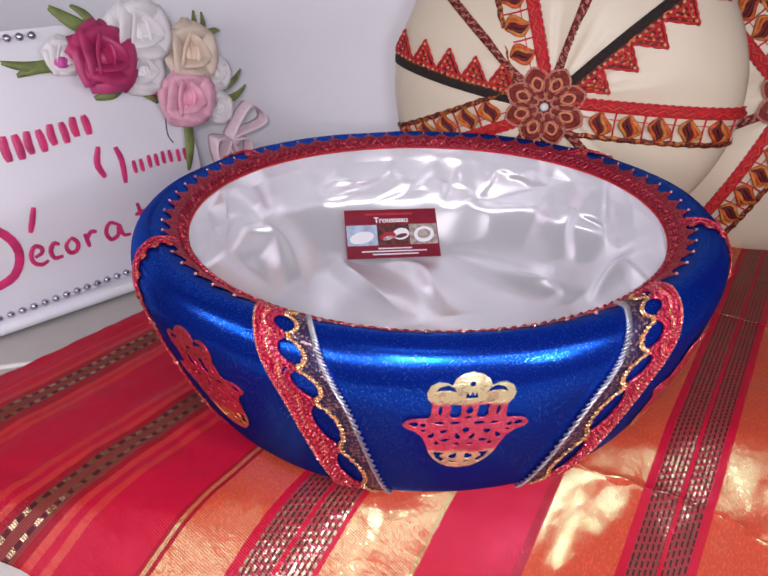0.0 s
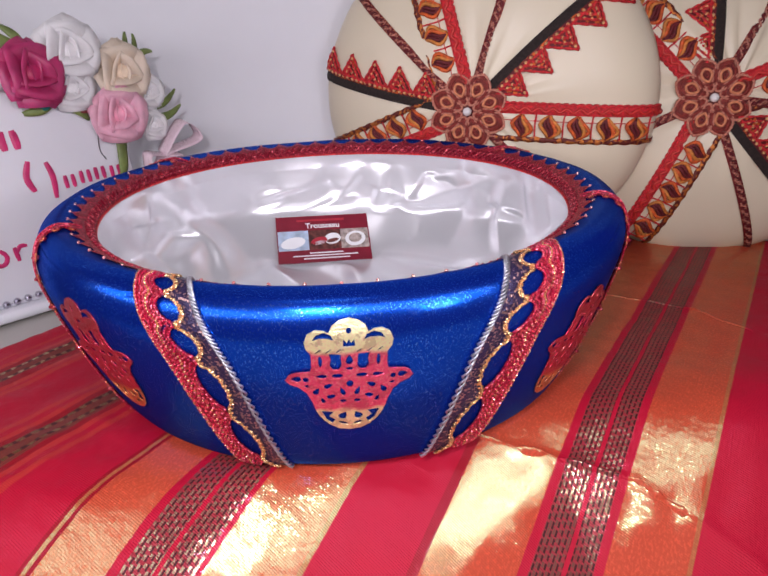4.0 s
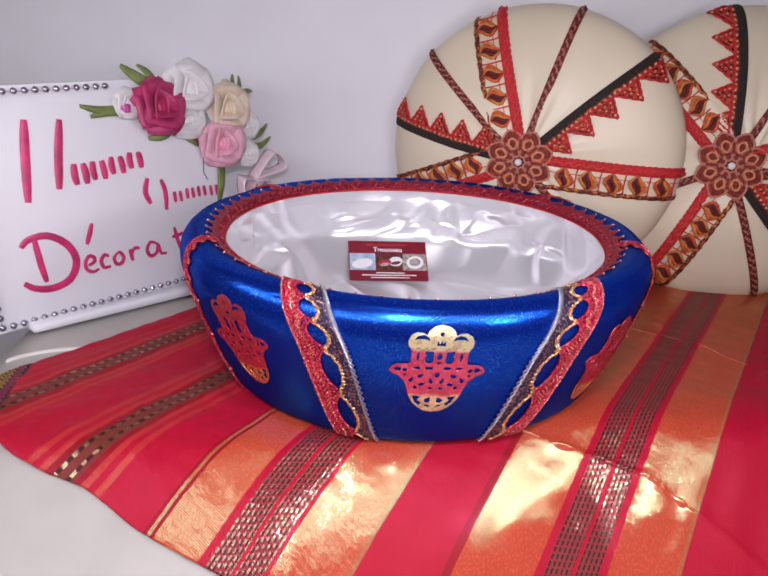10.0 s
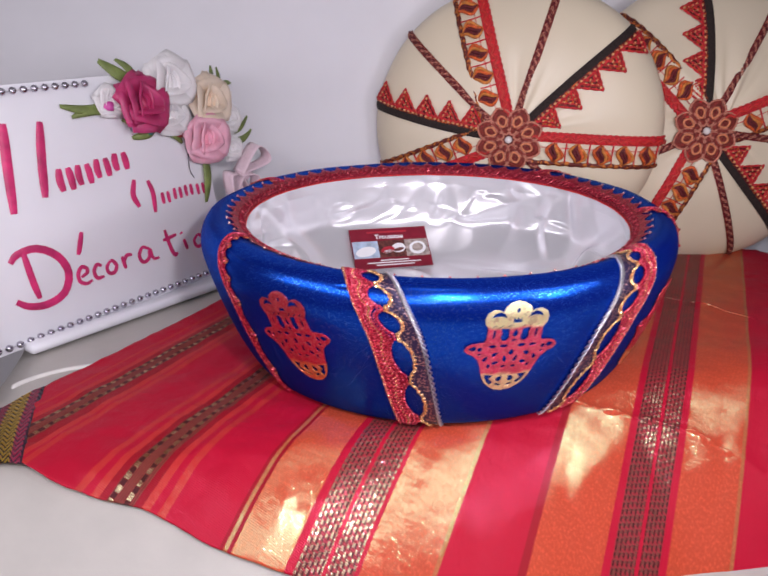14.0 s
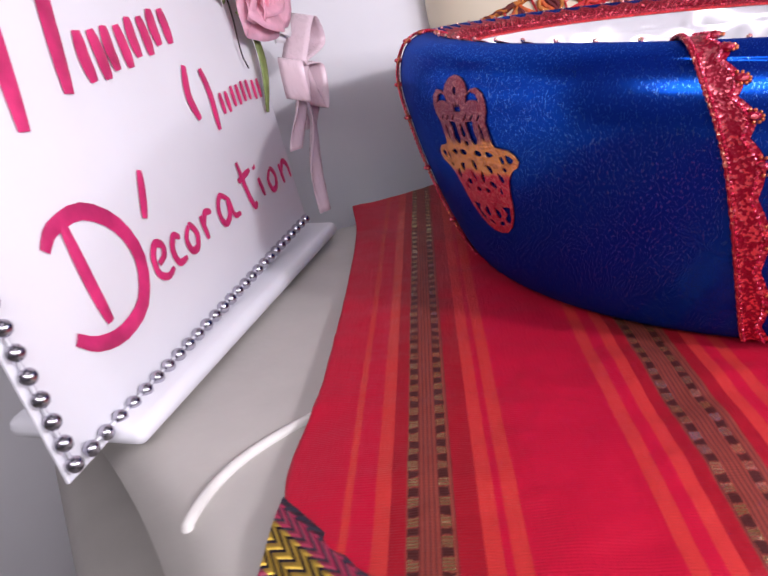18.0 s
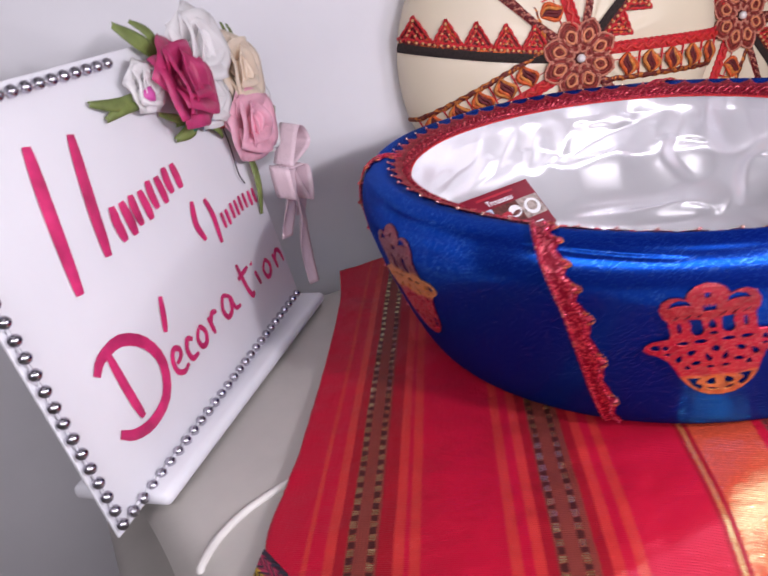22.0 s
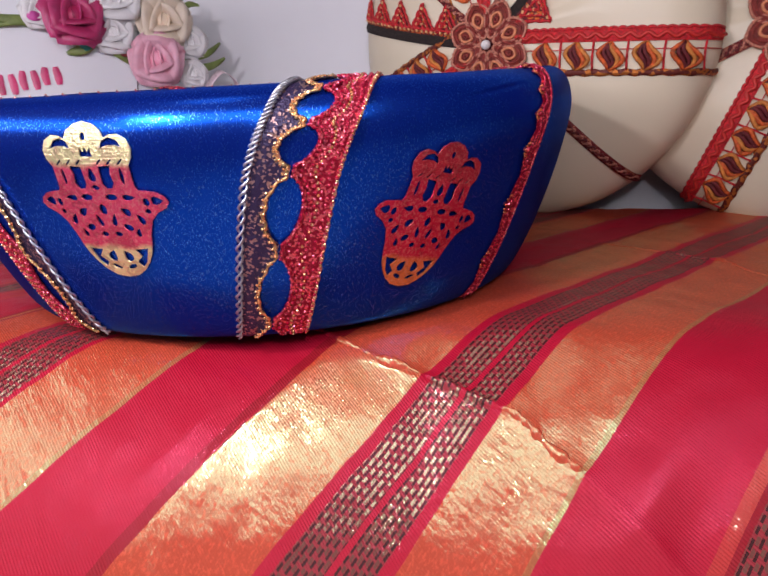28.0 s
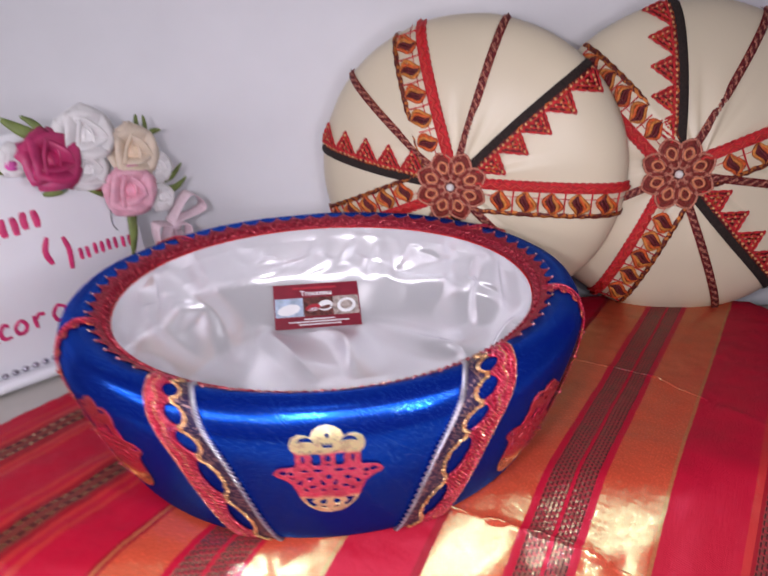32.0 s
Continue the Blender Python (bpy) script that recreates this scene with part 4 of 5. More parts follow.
        for k in range(110):
            q = (k + 0.5) / 110
            ball(bm, at(q, edge(q) - 0.0024, 0.0018), 0.00065, 5)
            ball(bm, at(q, 0.0010, 0.0016), 0.00065, 5)
        tagged(part("pink_beading", bm, PINK_BEAD, lace), kind="stuff")

    # foil motifs, each with its reflections painted on in bands
    loops = hamsa_outline()
    for deg, z, turn in ((3.2, 0.0785, -1.0), (-40.3, 0.0745, 11.0), (47.2, 0.0610, -15.0), (-92.2, 0.079, 5.0)):
        bm = cut_out(loops, 0.0008)
        layer = bm.loops.layers.uv.verify()
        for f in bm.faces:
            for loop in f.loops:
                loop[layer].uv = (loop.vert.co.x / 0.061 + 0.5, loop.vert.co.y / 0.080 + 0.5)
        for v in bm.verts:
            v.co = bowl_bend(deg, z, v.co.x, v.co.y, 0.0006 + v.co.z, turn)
        part("foil_motif", bm, FOIL if 0 < deg < 10 else DARK_FOIL if deg < -90 else RED_FOIL, bowl, "cut-out foil motif with its coloured reflections painted in", smooth=False)
    return bowl


# ---- the two cushions ----
CR, CD = 0.1675, 0.062


def on_cushion(x, z, lift=0.0):
    """On the round cushion's front, over the flat place (x, z). Local y points to the wall."""
    r = math.hypot(x, z)
    k = min(r / CR, 1.0)
    a = math.asin(min(1.0, k ** (1 / 0.9)))
    y = -CD * max(0.0, math.cos(a)) ** 0.8
    c, s_ = (x / r, z / r) if r > 1e-6 else (1.0, 0.0)
    n = Vector((c * math.sin(a) * 0.75, -max(0.12, math.cos(a)), s_ * math.sin(a) * 0.75)).normalized()
    return Vector((c * k * CR, y, s_ * k * CR)) + n * lift


def build_cushion(m, label, middle, strips):
    """strips: (kind, degrees anticlockwise from the right, side of its second half)."""
    c = thing("round_cushion", label, "cushion", m, "decorated round cushions")
    ox, oz = middle
    rows = []
    for s in range(1, 41):
        a = s / 40 * math.pi / 2
        r = CR * math.sin(a) ** 0.9
        row = []
        for d in range(120):
            t = radians(d * 3)
            pull = (0.0036 * noise.noise((math.cos(t) * 5, math.sin(t) * 5, 1.0 + r * 6)) + 0.0020 * noise.noise((math.cos(t) * 11, math.sin(t) * 11, 3.0 + r * 6))) * math.exp(-((r - 0.05) / 0.04) ** 2) + 0.0010 * noise.noise((math.cos(t) * r * 22, math.sin(t) * r * 22, 5.0))
            row.append(on_cushion(math.cos(t) * r, math.sin(t) * r, pull) if s < 40 else Vector((math.cos(t) * CR, 0, math.sin(t) * CR)))
        rows.append(row)
    for s in range(1, 16):
        a = s / 15 * math.pi / 2
        rows.append([Vector((math.cos(radians(d * 3)) * CR * math.cos(a * 0.96), 0.05 * math.sin(a), math.sin(radians(d * 3)) * CR * math.cos(a * 0.96))) for d in range(120)])
    bm = grid(rows, closed=True)
    bm.verts.ensure_lookup_table()
    bm.faces.new([bm.verts[k] for k in range(120)])
    bm.faces.new([bm.verts[len(bm.verts) - 1 - k] for k in range(120)])
    part("cover", bm, CREAM, c, "cream satin cover")

    def strip_place(deg, r, w, lift):
        t = radians(deg)
        w -= bows.get(deg, 0.0) * math.sin(math.pi * min(1.0, r / 0.165))
        return on_cushion(ox + math.cos(t) * r - math.sin(t) * w, oz + math.sin(t) * r + math.cos(t) * w, lift)

    bows = {deg: 0.0025 * side for kind, deg, side in strips if kind == "zigzag"}

    def reach(deg):
        t = radians(deg)
        b = ox * math.cos(t) + oz * math.sin(t)
        return -b + math.sqrt(b * b + CR * CR - ox * ox - oz * oz) - 0.0005

    def band(deg, r0, r1, w0, w1, lift, n=40, wave=0.0, waves=12):
        return grid([[strip_place(deg, r0 + (r1 - r0) * i / n, w0 + (w1 - w0) * j / 6 + wave * math.sin(2 * math.pi * waves * i / n), lift * (0.4 + 0.6 * math.sin(math.pi * (0.08 + 0.84 * j / 6)))) for j in range(7)] for i in range(n + 1)])

    for kind, deg, side in strips:
        far = reach(deg)
        if kind == "cord":
            n = 90
            cord = part("braided_cord", band(deg, 0.02, far, -0.0042, 0.0042, 0.0026, 50), DARK_CORD, c, "dark red braided cord")
            for ph in (0, math.pi):
                pts = [strip_place(deg, 0.02 + (far - 0.02) * i / n, 0.0022 * math.sin(i / n * 2 * math.pi * 17 + ph), 0.0028 + 0.0006 * math.cos(i / n * 2 * math.pi * 17 + ph)) for i in range(n + 1)]
                part("strand", tube(pts, 0.0010, sides=4), BEIGE_CORD if ph else MAROON_YARN, cord)
        elif kind == "zigzag":
            bm = bmesh.new()
            teeth, start = 5, 0.030
            pitch = (far - start) / teeth
            for k in range(teeth):
                a0, a1, top = start + k * pitch, start + (k + 1) * pitch, start + (k + 0.66) * pitch
                rows = []
                for j in range(7):
                    f = j / 6
                    rows.append([strip_place(deg, (a0 + (top - a0) * f) * (1 - q / 6) + (a1 + (top - a1) * f) * q / 6, side * (0.0075 + 0.0215 * f), 0.0016) for q in range(7)])
                grid(rows, bm)
            grid([[strip_place(deg, start - 0.006 + (far - start + 0.006) * i / 30, side * (0.003 + 0.005 * j / 3), 0.0016) for j in range(4)] for i in range(31)], bm)
            lace = part("zigzag_lace", bm, ZIGZAG, c, "red zigzag lace with a black edge")
            part("black_band", band(deg, 0.02, far, side * -0.0052, side * 0.0042, 0.0024), BLACK_BRAID, lace)
            bm = bmesh.new()
            for k in range(teeth):
                a0, a1, top = start + k * pitch, start + (k + 1) * pitch, start + (k + 0.66) * pitch
                for p, q in (((a0, 0.007), (top, 0.0295)), ((top, 0.0295), (a1, 0.007)), ((a0 + 0.17 * pitch, 0.0060), (top, 0.0228)), ((top, 0.0228), (a1 - 0.10 * pitch, 0.0060)), ((a0 + 0.37 * pitch, 0.0060), (top, 0.0158)), ((top, 0.0158), (a1 - 0.20 * pitch, 0.0060)), ((a0, 0.0080), (a1, 0.0080))):
                    tube([strip_place(deg, p[0] + (q[0] - p[0]) * i / 9, side * (p[1] + (q[1] - p[1]) * i / 9), 0.0022) for i in range(10)], [0.0012 + 0.0005 * math.sin(i * 2.2) for i in range(10)], bm, 5)
            part("zigzag_edge", bm, RED_BRAID, lace)
            bm = bmesh.new()
            for k in range(teeth):
                for du, w in ((0.10, 0.0060), (0.30, 0.0062), (0.50, 0.0060), (0.72, 0.0062), (0.92, 0.0060), (0.36, 0.0115), (0.56, 0.0122), (0.78, 0.0118), (0.50, 0.0168), (0.74, 0.0165), (0.66, 0.0215), (0.66, 0.0255)):
                    ball(bm, strip_place(deg, start + (k + du) * pitch, side * w, 0.0020), 0.0017, 6)
            part("gold_stitches", bm, PALE_STITCH, lace)
        else:
            lo, hi = 0.0085, 0.0245
            base = part("ladder_braid", band(deg, 0.025, far, side * 0.000, side * 0.0095, 0.0026), RED_BRAID, c, "red ladder braid with orange and black yarn knots")
            n = 110
            pts = [strip_place(deg, 0.025 + (far - 0.025) * i / n, side * (0.0046 + 0.0018 * math.sin(i / n * 2 * math.pi * 12)), 0.0030) for i in range(n + 1)]
            part("wavy_cord", tube(pts, 0.0017, sides=5), plain("bright_red_cord", (0.58, 0.03, 0.025), 0.5, scale=400, vary=0.2), base)
            pts = [strip_place(deg, 0.025 + (far - 0.025) * i / n, side * (0.0095 + 0.0012 * abs(math.sin(i / n * math.pi * 22))), 0.0016) for i in range(n + 1)]
            part("scalloped_edge", tube(pts, 0.0013, sides=5), RED_BRAID, base)
            part("edge_cord", band(deg, 0.025, far, side * -0.0265, side * -0.0212, 0.0024, wave=0.0006), EDGE_CORD, base)
            k_n = 5
            for k in range(k_n):
                r = 0.042 + (far - 0.046) * (k + 0.35) / k_n
                bm = bmesh.new()
                mats = (YELLOW_YARN, MAROON_YARN, ORANGE_YARN) if k % 2 else (ORANGE_YARN, MAROON_YARN, YELLOW_YARN)
                for q in range(5):
                    a = (q - 2) * 0.0032
                    first = len(bm.faces)
                    tube([strip_place(deg, r + a * math.sin(math.pi * (i / 8)) * 1.25 + 0.0022 * math.sin(2 * math.pi * i / 8), side * (-0.0215 + 0.0205 * i / 8), 0.0012 + 0.0028 * math.sin(math.pi * i / 8)) for i in range(9)], 0.0019, bm, 5)
                    bm.faces.ensure_lookup_table()
                    for f in bm.faces[first:]:
                        f.material_index = (0, 1, 1, 2, 0)[q]
                me = mesh_of("yarn_knot", bm, *mats)
                shared("yarn_knot", me, base)
                pts = [strip_place(deg, r + pitch_, side * w, 0.0016) for pitch_, w in ((0.0125, -0.022), (0.0120, -0.010), (0.0125, 0.001))]
                part("rung", tube(bez(pts, 6), 0.0010, sides=4), RED_BRAID, base)
            pts = [strip_place(deg, 0.03 + (far - 0.03) * i / 40, side * -0.0060, 0.0012) for i in range(41)]
            part("thread", tube(pts, 0.0005, sides=4), RED_BRAID, base)

    # flower in the middle
    def petal_mesh():
        bm = bmesh.new()

        def outline(k, n=20):
            pts = []
            for i in range(n):
                a = 2 * math.pi * i / n
                rr = 0.0230 + 0.0165 * math.cos(a) * k
                pts.append((rr, 0.0128 * k * math.sin(a) * abs(math.sin(a)) ** 0.55 * (0.95 + 0.16 * math.cos(a))))
            return pts

        low = outline(1.0)
        vs = [bm.verts.new((x, y, 0.0012)) for x, y in low]
        mid = [bm.verts.new((x * 0.94 + 0.0014, y * 0.8, 0.0030)) for x, y in low]
        for i in range(20):
            bm.faces.new((vs[i], vs[(i + 1) % 20], mid[(i + 1) % 20], mid[i]))
        bm.faces.new(mid)
        for f in bm.faces:
            f.material_index = 0
        for k, r, mi, z in ((1.0, 0.0012, 1, 0.0030), (0.70, 0.0010, 0, 0.0036), (0.40, 0.0014, 2, 0.0042), (0.14, 0.0012, 0, 0.0042)):
            first = len(bm.faces)
            tube([(x, y, z) for x, y in outline(k)], [r * (1 + (0.25 * math.sin(i * 3.1) if mi == 1 else 0)) for i in range(20)], bm, 5, closed=True)
            bm.faces.ensure_lookup_table()
            for f in bm.faces[first:]:
                f.material_index = mi
        first = len(bm.faces)
        for x, y in outline(1.03, 24):
            ball(bm, (x, y, 0.0034), 0.00115, 6)
        bm.faces.ensure_lookup_table()
        for f in bm.faces[first:]:
            f.material_index = 1
        return mesh_of("petal", bm, PETAL_RED, PETAL_EDGE, PETAL_PEACH)

    centre = on_cushion(ox, oz, 0.001)
    bm = bmesh.new()
    bmesh.ops.create_circle(bm, cap_ends=True, segments=32, radius=0.0230)
    flower = part("flower_applique", bm, MAROON_YARN, c, "maroon braided flower with a pearl")
    flower.matrix_local = Matrix.Translation(centre) @ pose(0, 0, 0, 90)
    me = petal_mesh()
    for k in range(8):
        shared("petal", me, flower, m=pose(0, 0, 0, 0, 0, 45 * k + 22) @ pose(0, 0, 0, 0, 2, 0) @ Matrix.Scale(0.94, 4))
    part("pearl", ball(bmesh.new(), (0, 0, 0.0055), 0.0042, 14), PEARL, flower)
    return c


# ---- the sign ----
SIGN = pose(-0.361, 0.452, 0.0075) @ pose(0, 0, 0, 0, 0, 45.8) @ pose(0, 0.0025, 0, -7.0)
SW, SH = 0.268, 0.222


def set_out(x):
    """A place along the board: the lettering spreads wider towards its end."""
    return x + 0.003 + 0.5 * max(0.0, x - 0.08) ** 2


def ribbon_stroke(points, width, y=-0.0009, bm=None, n=24, taper=0.35):
    """A painted stroke on the board: board places along it, thicker in the middle, with a small relief."""
    bm = bm or bmesh.new()
    line = bez([(x, 0, z) for x, z in points], n)
    rows = []
    for i, p in enumerate(line):
        d = line[min(n, i + 1)] - line[max(0, i - 1)]
        d = d.normalized() if d.length else Vector((1, 0, 0))
        side = Vector((-d.z, 0, d.x))
        w = width / 2 * (1 - taper * abs(2 * i / n - 1) ** 3)
        rows.append([p + side * w * k + Vector((0, y - 0.0004 * (1 - k * k), 0)) for k in (-1, -0.5, 0, 0.5, 1)])
    return grid(rows, bm)


def rose(parent, at, r, mat, seed, depth=1.0, turn=(0, 0)):
    """A paper rose: petals wound in rings round a closed bud. It faces local -y."""
    rng = random.Random(seed)
    base = bmesh.new()
    ball(base, (0, 0, 0), r * 0.42, 10, (1, 0.9, 1))
    ob = part("rose", base, mat, parent)
    ob.matrix_local = Matrix.Translation((at[0], -0.002 - r * 0.55 * depth, at[1])) @ pose(0, 0, 0, turn[0], 0, turn[1])
    for ring, (count, rad, tilt, size) in enumerate(((2, 0.14, 8, 0.60), (3, 0.32, 22, 0.86), (4, 0.50, 42, 0.98), (5, 0.58, 66, 0.94))):
        for k in range(count):
            a0 = 360 / count * k + ring * 40 + rng.uniform(-10, 10)
            rows = []
            wob = rng.uniform(0, 6)
            for i in range(7):
                f = i / 6
                row = []
                for j in range(9):
                    g = j / 8 * 2 - 1
                    wide = (0.42 + 0.62 * math.sin(f * math.pi * 0.62)) * size
                    x = g * wide * r * 0.9
                    out = rad * r * (0.35 + 0.65 * f) + f * f * r * size * math.sin(radians(tilt)) * 0.75 - g * g * r * 0.26 * (1 - f * 0.4)
                    up = f * r * size * math.cos(radians(tilt)) * 1.0 - r * 0.12
                    up += 0.05 * r * math.sin(g * 4 + wob) * f - (0.14 * r * (f ** 6)) * (ring > 0)
                    up -= 0.20 * r * size * g * g * f
                    c_, s_ = math.cos(radians(a0)), math.sin(radians(a0))
                    row.append((c_ * out - s_ * x, -up, s_ * out + c_ * x))
                rows.append(row)
            petal = part("petal", grid(rows), mat, ob)
            so = petal.modifiers.new("thickness", "SOLIDIFY")
            so.thickness = 0.0005
    return ob


def leaf(parent, a, b, width, bend, mat, lift=0.004):
    """A narrow paper leaf from board place a to b."""
    p, q = Vector((a[0] - 0.007, -lift, a[1] - 0.003)), Vector((b[0] - 0.007, -lift * 0.8, b[1] - 0.003))
    d = q - p
    side = Vector((-d.z, 0, d.x)).normalized()
    rows = []
    for i in range(13):
        f = i / 12
        m = p.lerp(q, f) + side * bend * math.sin(math.pi * f) + Vector((0, -0.004 * math.sin(math.pi * f), 0))
        w = width / 2 * (math.sin(math.pi * (0.12 + 0.80 * f)) ** 0.8)
        rows.append([m + side * w * k + Vector((0, 0.0012 * abs(k), 0)) for k in (-1, -0.5, 0, 0.5, 1)])
    ob = part("leaf", grid(rows), mat, parent)
    so = ob.modifiers.new("thickness", "SOLIDIFY")
    so.thickness = 0.0004
    return ob


def build_sign():
    sign = thing("painted_sign", "white board sign with pink lettering, beads and paper roses", "sign", SIGN)
    roll = pose(0, 0, 0, 0, -2.5, 0)
    bm = bmesh.new()
    box(bm, (-0.0035, 0, -0.006), (SW, 0.0018, SH), 0.0006)
    for v in bm.verts:
        v.co = roll @ v.co
    part("board", bm, BOARD, sign, "white board")
    bm = bmesh.new()
    box(bm, (0.022, -0.016, -0.0085), (0.285, 0.050, 0.0015), 0.0045)
    foot = part("foot", bm, BOARD, sign, "white rounded foot")
    foot.matrix_local = pose(0, 0, 0, 7.0)

    # chrome beads on a string round the edge
    me = mesh_of("bead", ball(bmesh.new(), (0, 0, 0), 0.0033, 14), CHROME)
    runs = [[(0, 0.0005 + 0.0096 * k) for k in range(23)], [(0.0096 * k, 0.0) for k in range(1, 28)], [(0.0096 * k, 0.2165) for k in range(0, 16)]]
    for run in runs:
        for x, z in run:
            shared("bead", me, sign, roll @ Vector((x, -0.0030, z)))
        part("string", tube([roll @ Vector((x, -0.0022, z)) for x, z in run], 0.0009, sides=5), STRING, sign)

    # the upper two lines are a name: bars only
    up = [([(0.050, 0.193), (0.0455, 0.160), (0.0405, 0.1155)], 0.0074), ([(0.082, 0.192), (0.0755, 0.157), (0.0710, 0.125)], 0.0070)]
    for x, z, high, w in ((0.0935, 0.138, 0.021, 0.0062), (0.112, 0.140, 0.019, 0.0058), (0.131, 0.1435, 0.018, 0.0058), (0.150, 0.147, 0.017, 0.0060)):
        up += [([(x - 0.0048, z + high / 2), (x - 0.0056, z), (x - 0.0044, z - high / 2)], w), ([(x + 0.0040, z + high / 2), (x + 0.0052, z), (x + 0.0056, z - high / 2)], w)]
    up += [([(0.160, 0.127), (0.156, 0.112), (0.160, 0.099)], 0.0050), ([(0.174, 0.124), (0.177, 0.110), (0.176, 0.090)], 0.0046)]
    for x, z in ((0.190, 0.103), (0.204, 0.105), (0.217, 0.106), (0.231, 0.105)):
        up += [([(x - 0.0034, z + 0.006), (x - 0.0030, z - 0.006)], 0.0036), ([(x + 0.0030, z + 0.006), (x + 0.0036, z - 0.006)], 0.0036)]
    for pts, w in up:
        part("painted_bar", ribbon_stroke([(set_out(x), z) for x, z in pts], w * 1.2), PINK_PAINT, sign)
    # the third line, letter by letter
    word = {
        "letter_D": [([(0.0395, 0.081), (0.0415, 0.055), (0.0440, 0.036)], 0.0052), ([(0.0265, 0.0735), (0.034, 0.0800), (0.052, 0.0815), (0.069, 0.0700), (0.0755, 0.052), (0.067, 0.0345), (0.049, 0.0285), (0.033, 0.0315), (0.0235, 0.0385)], 0.0062)],
        "accent": [([(0.0965, 0.0872), (0.0925, 0.0760), (0.0885, 0.0665)], 0.0042)],
        "letter_e": [([(0.0865, 0.0445), (0.0925, 0.0470), (0.0935, 0.0515), (0.0885, 0.0540), (0.0840, 0.0480), (0.0845, 0.0405), (0.0905, 0.0370), (0.0965, 0.0390)], 0.0033)],
        "letter_c": [([(0.1085, 0.0505), (0.1040, 0.0525), (0.1000, 0.0465), (0.1020, 0.0395), (0.1090, 0.0395)], 0.0033)],
        "letter_o": [([(0.1180, 0.0530), (0.1135, 0.0475), (0.1150, 0.0410), (0.1205, 0.0410), (0.1235, 0.0470), (0.1205, 0.0525), (0.1180, 0.0530)], 0.0033)],
        "letter_r": [([(0.1310, 0.0545), (0.1325, 0.0415)], 0.0034), ([(0.1320, 0.0490), (0.1360, 0.0545), (0.1415, 0.0540)], 0.0032)],
        "letter_a": [([(0.1610, 0.0560), (0.1540, 0.0590), (0.1490, 0.0510), (0.1520, 0.0435), (0.1590, 0.0465), (0.1615, 0.0560), (0.1635, 0.0455), (0.1700, 0.0445)], 0.0033)],
        "letter_t": [([(0.1815, 0.0725), (0.1840, 0.0560), (0.1875, 0.0445), (0.1915, 0.0450)], 0.0038), ([(0.1775, 0.0615), (0.1935, 0.0655)], 0.0032)],
        "letter_i": [([(0.2010, 0.0590), (0.2035, 0.0470)], 0.0034), ([(0.1990, 0.0670), (0.1998, 0.0650)], 0.0036)],
        "second_letter_o": [([(0.2175, 0.0610), (0.2125, 0.0550), (0.2150, 0.0480), (0.2205, 0.0490), (0.2230, 0.0555), (0.2200, 0.0605), (0.2175, 0.0610)], 0.0033)],
        "letter_n": [([(0.2310, 0.0620), (0.2330, 0.0490)], 0.0034), ([(0.2325, 0.0560), (0.2370, 0.0625), (0.2420, 0.0600), (0.2440, 0.0510)], 0.0033)],
    }
    for name, strokes in word.items():
        bm = bmesh.new()
        for pts, w in strokes:
            ribbon_stroke([(set_out(x), z - 0.3 * max(0.0, x - 0.08) ** 2) for x, z in pts], w * 1.22, bm=bm)
        part(name, bm, PINK_PAINT, sign)

    # roses, leaves and bow over the upper corner
    rose(sign, (0.1840, 0.2005), 0.0245, ROSE_DARK, 1, turn=(-8, 8))
    rose(sign, (0.2235, 0.2195), 0.0240, ROSE_WHITE, 2, 0.7)
    rose(sign, (0.2690, 0.1975), 0.0235, ROSE_CREAM, 3, 0.7)
    rose(sign, (0.2555, 0.1585), 0.0225, ROSE_PINK, 4, 1.0, (6, -10))
    rose(sign, (0.2190, 0.187), 0.0180, ROSE_WHITE, 5, 0.6)
    rose(sign, (0.1530, 0.205), 0.0130, ROSE_WHITE, 6, 0.8)
    rose(sign, (0.2930, 0.144), 0.0125, ROSE_WHITE, 7, 0.7)
    rose(sign, (0.2950, 0.177), 0.0150, ROSE_WHITE, 8, 0.4)
    for a, b, w, bend in (((0.155, 0.205), (0.113, 0.207), 0.008, 0.004), ((0.155, 0.198), (0.122, 0.196), 0.008, -0.003), ((0.20, 0.222), (0.160, 0.246), 0.012, 0.003), ((0.195, 0.222), (0.178, 0.247), 0.008, -0.003), ((0.288, 0.210), (0.293, 0.238), 0.006, 0.002),
                          ((0.290, 0.210), (0.301, 0.236), 0.006, -0.002), ((0.295, 0.212), (0.318, 0.219), 0.006, 0.003), ((0.290, 0.165), (0.335, 0.180), 0.007, -0.006), ((0.290, 0.158), (0.338, 0.164), 0.008, -0.007), ((0.21, 0.183), (0.180, 0.171), 0.010, 0.003),
                          ((0.235, 0.178), (0.186, 0.180), 0.010, -0.003), ((0.262, 0.155), (0.256, 0.092), 0.010, 0.002), ((0.25, 0.155), (0.268, 0.128), 0.008, 0.003), ((0.215, 0.176), (0.238, 0.160), 0.009, 0.002), ((0.200, 0.182), (0.172, 0.190), 0.006, 0.003), ((0.262, 0.17), (0.285, 0.140), 0.008, 0.003)):
        leaf(sign, a, b, w, bend, LEAF)
    leaf(sign, (0.205, 0.182), (0.190, 0.175), 0.009, 0.002, TEAL_LEAF, 0.006)
    leaf(sign, (0.226, 0.170), (0.246, 0.166), 0.009, 0.002, plain("dark_red_leaf", (0.20, 0.03, 0.03), 0.5, scale=80, vary=0.3), 0.006)
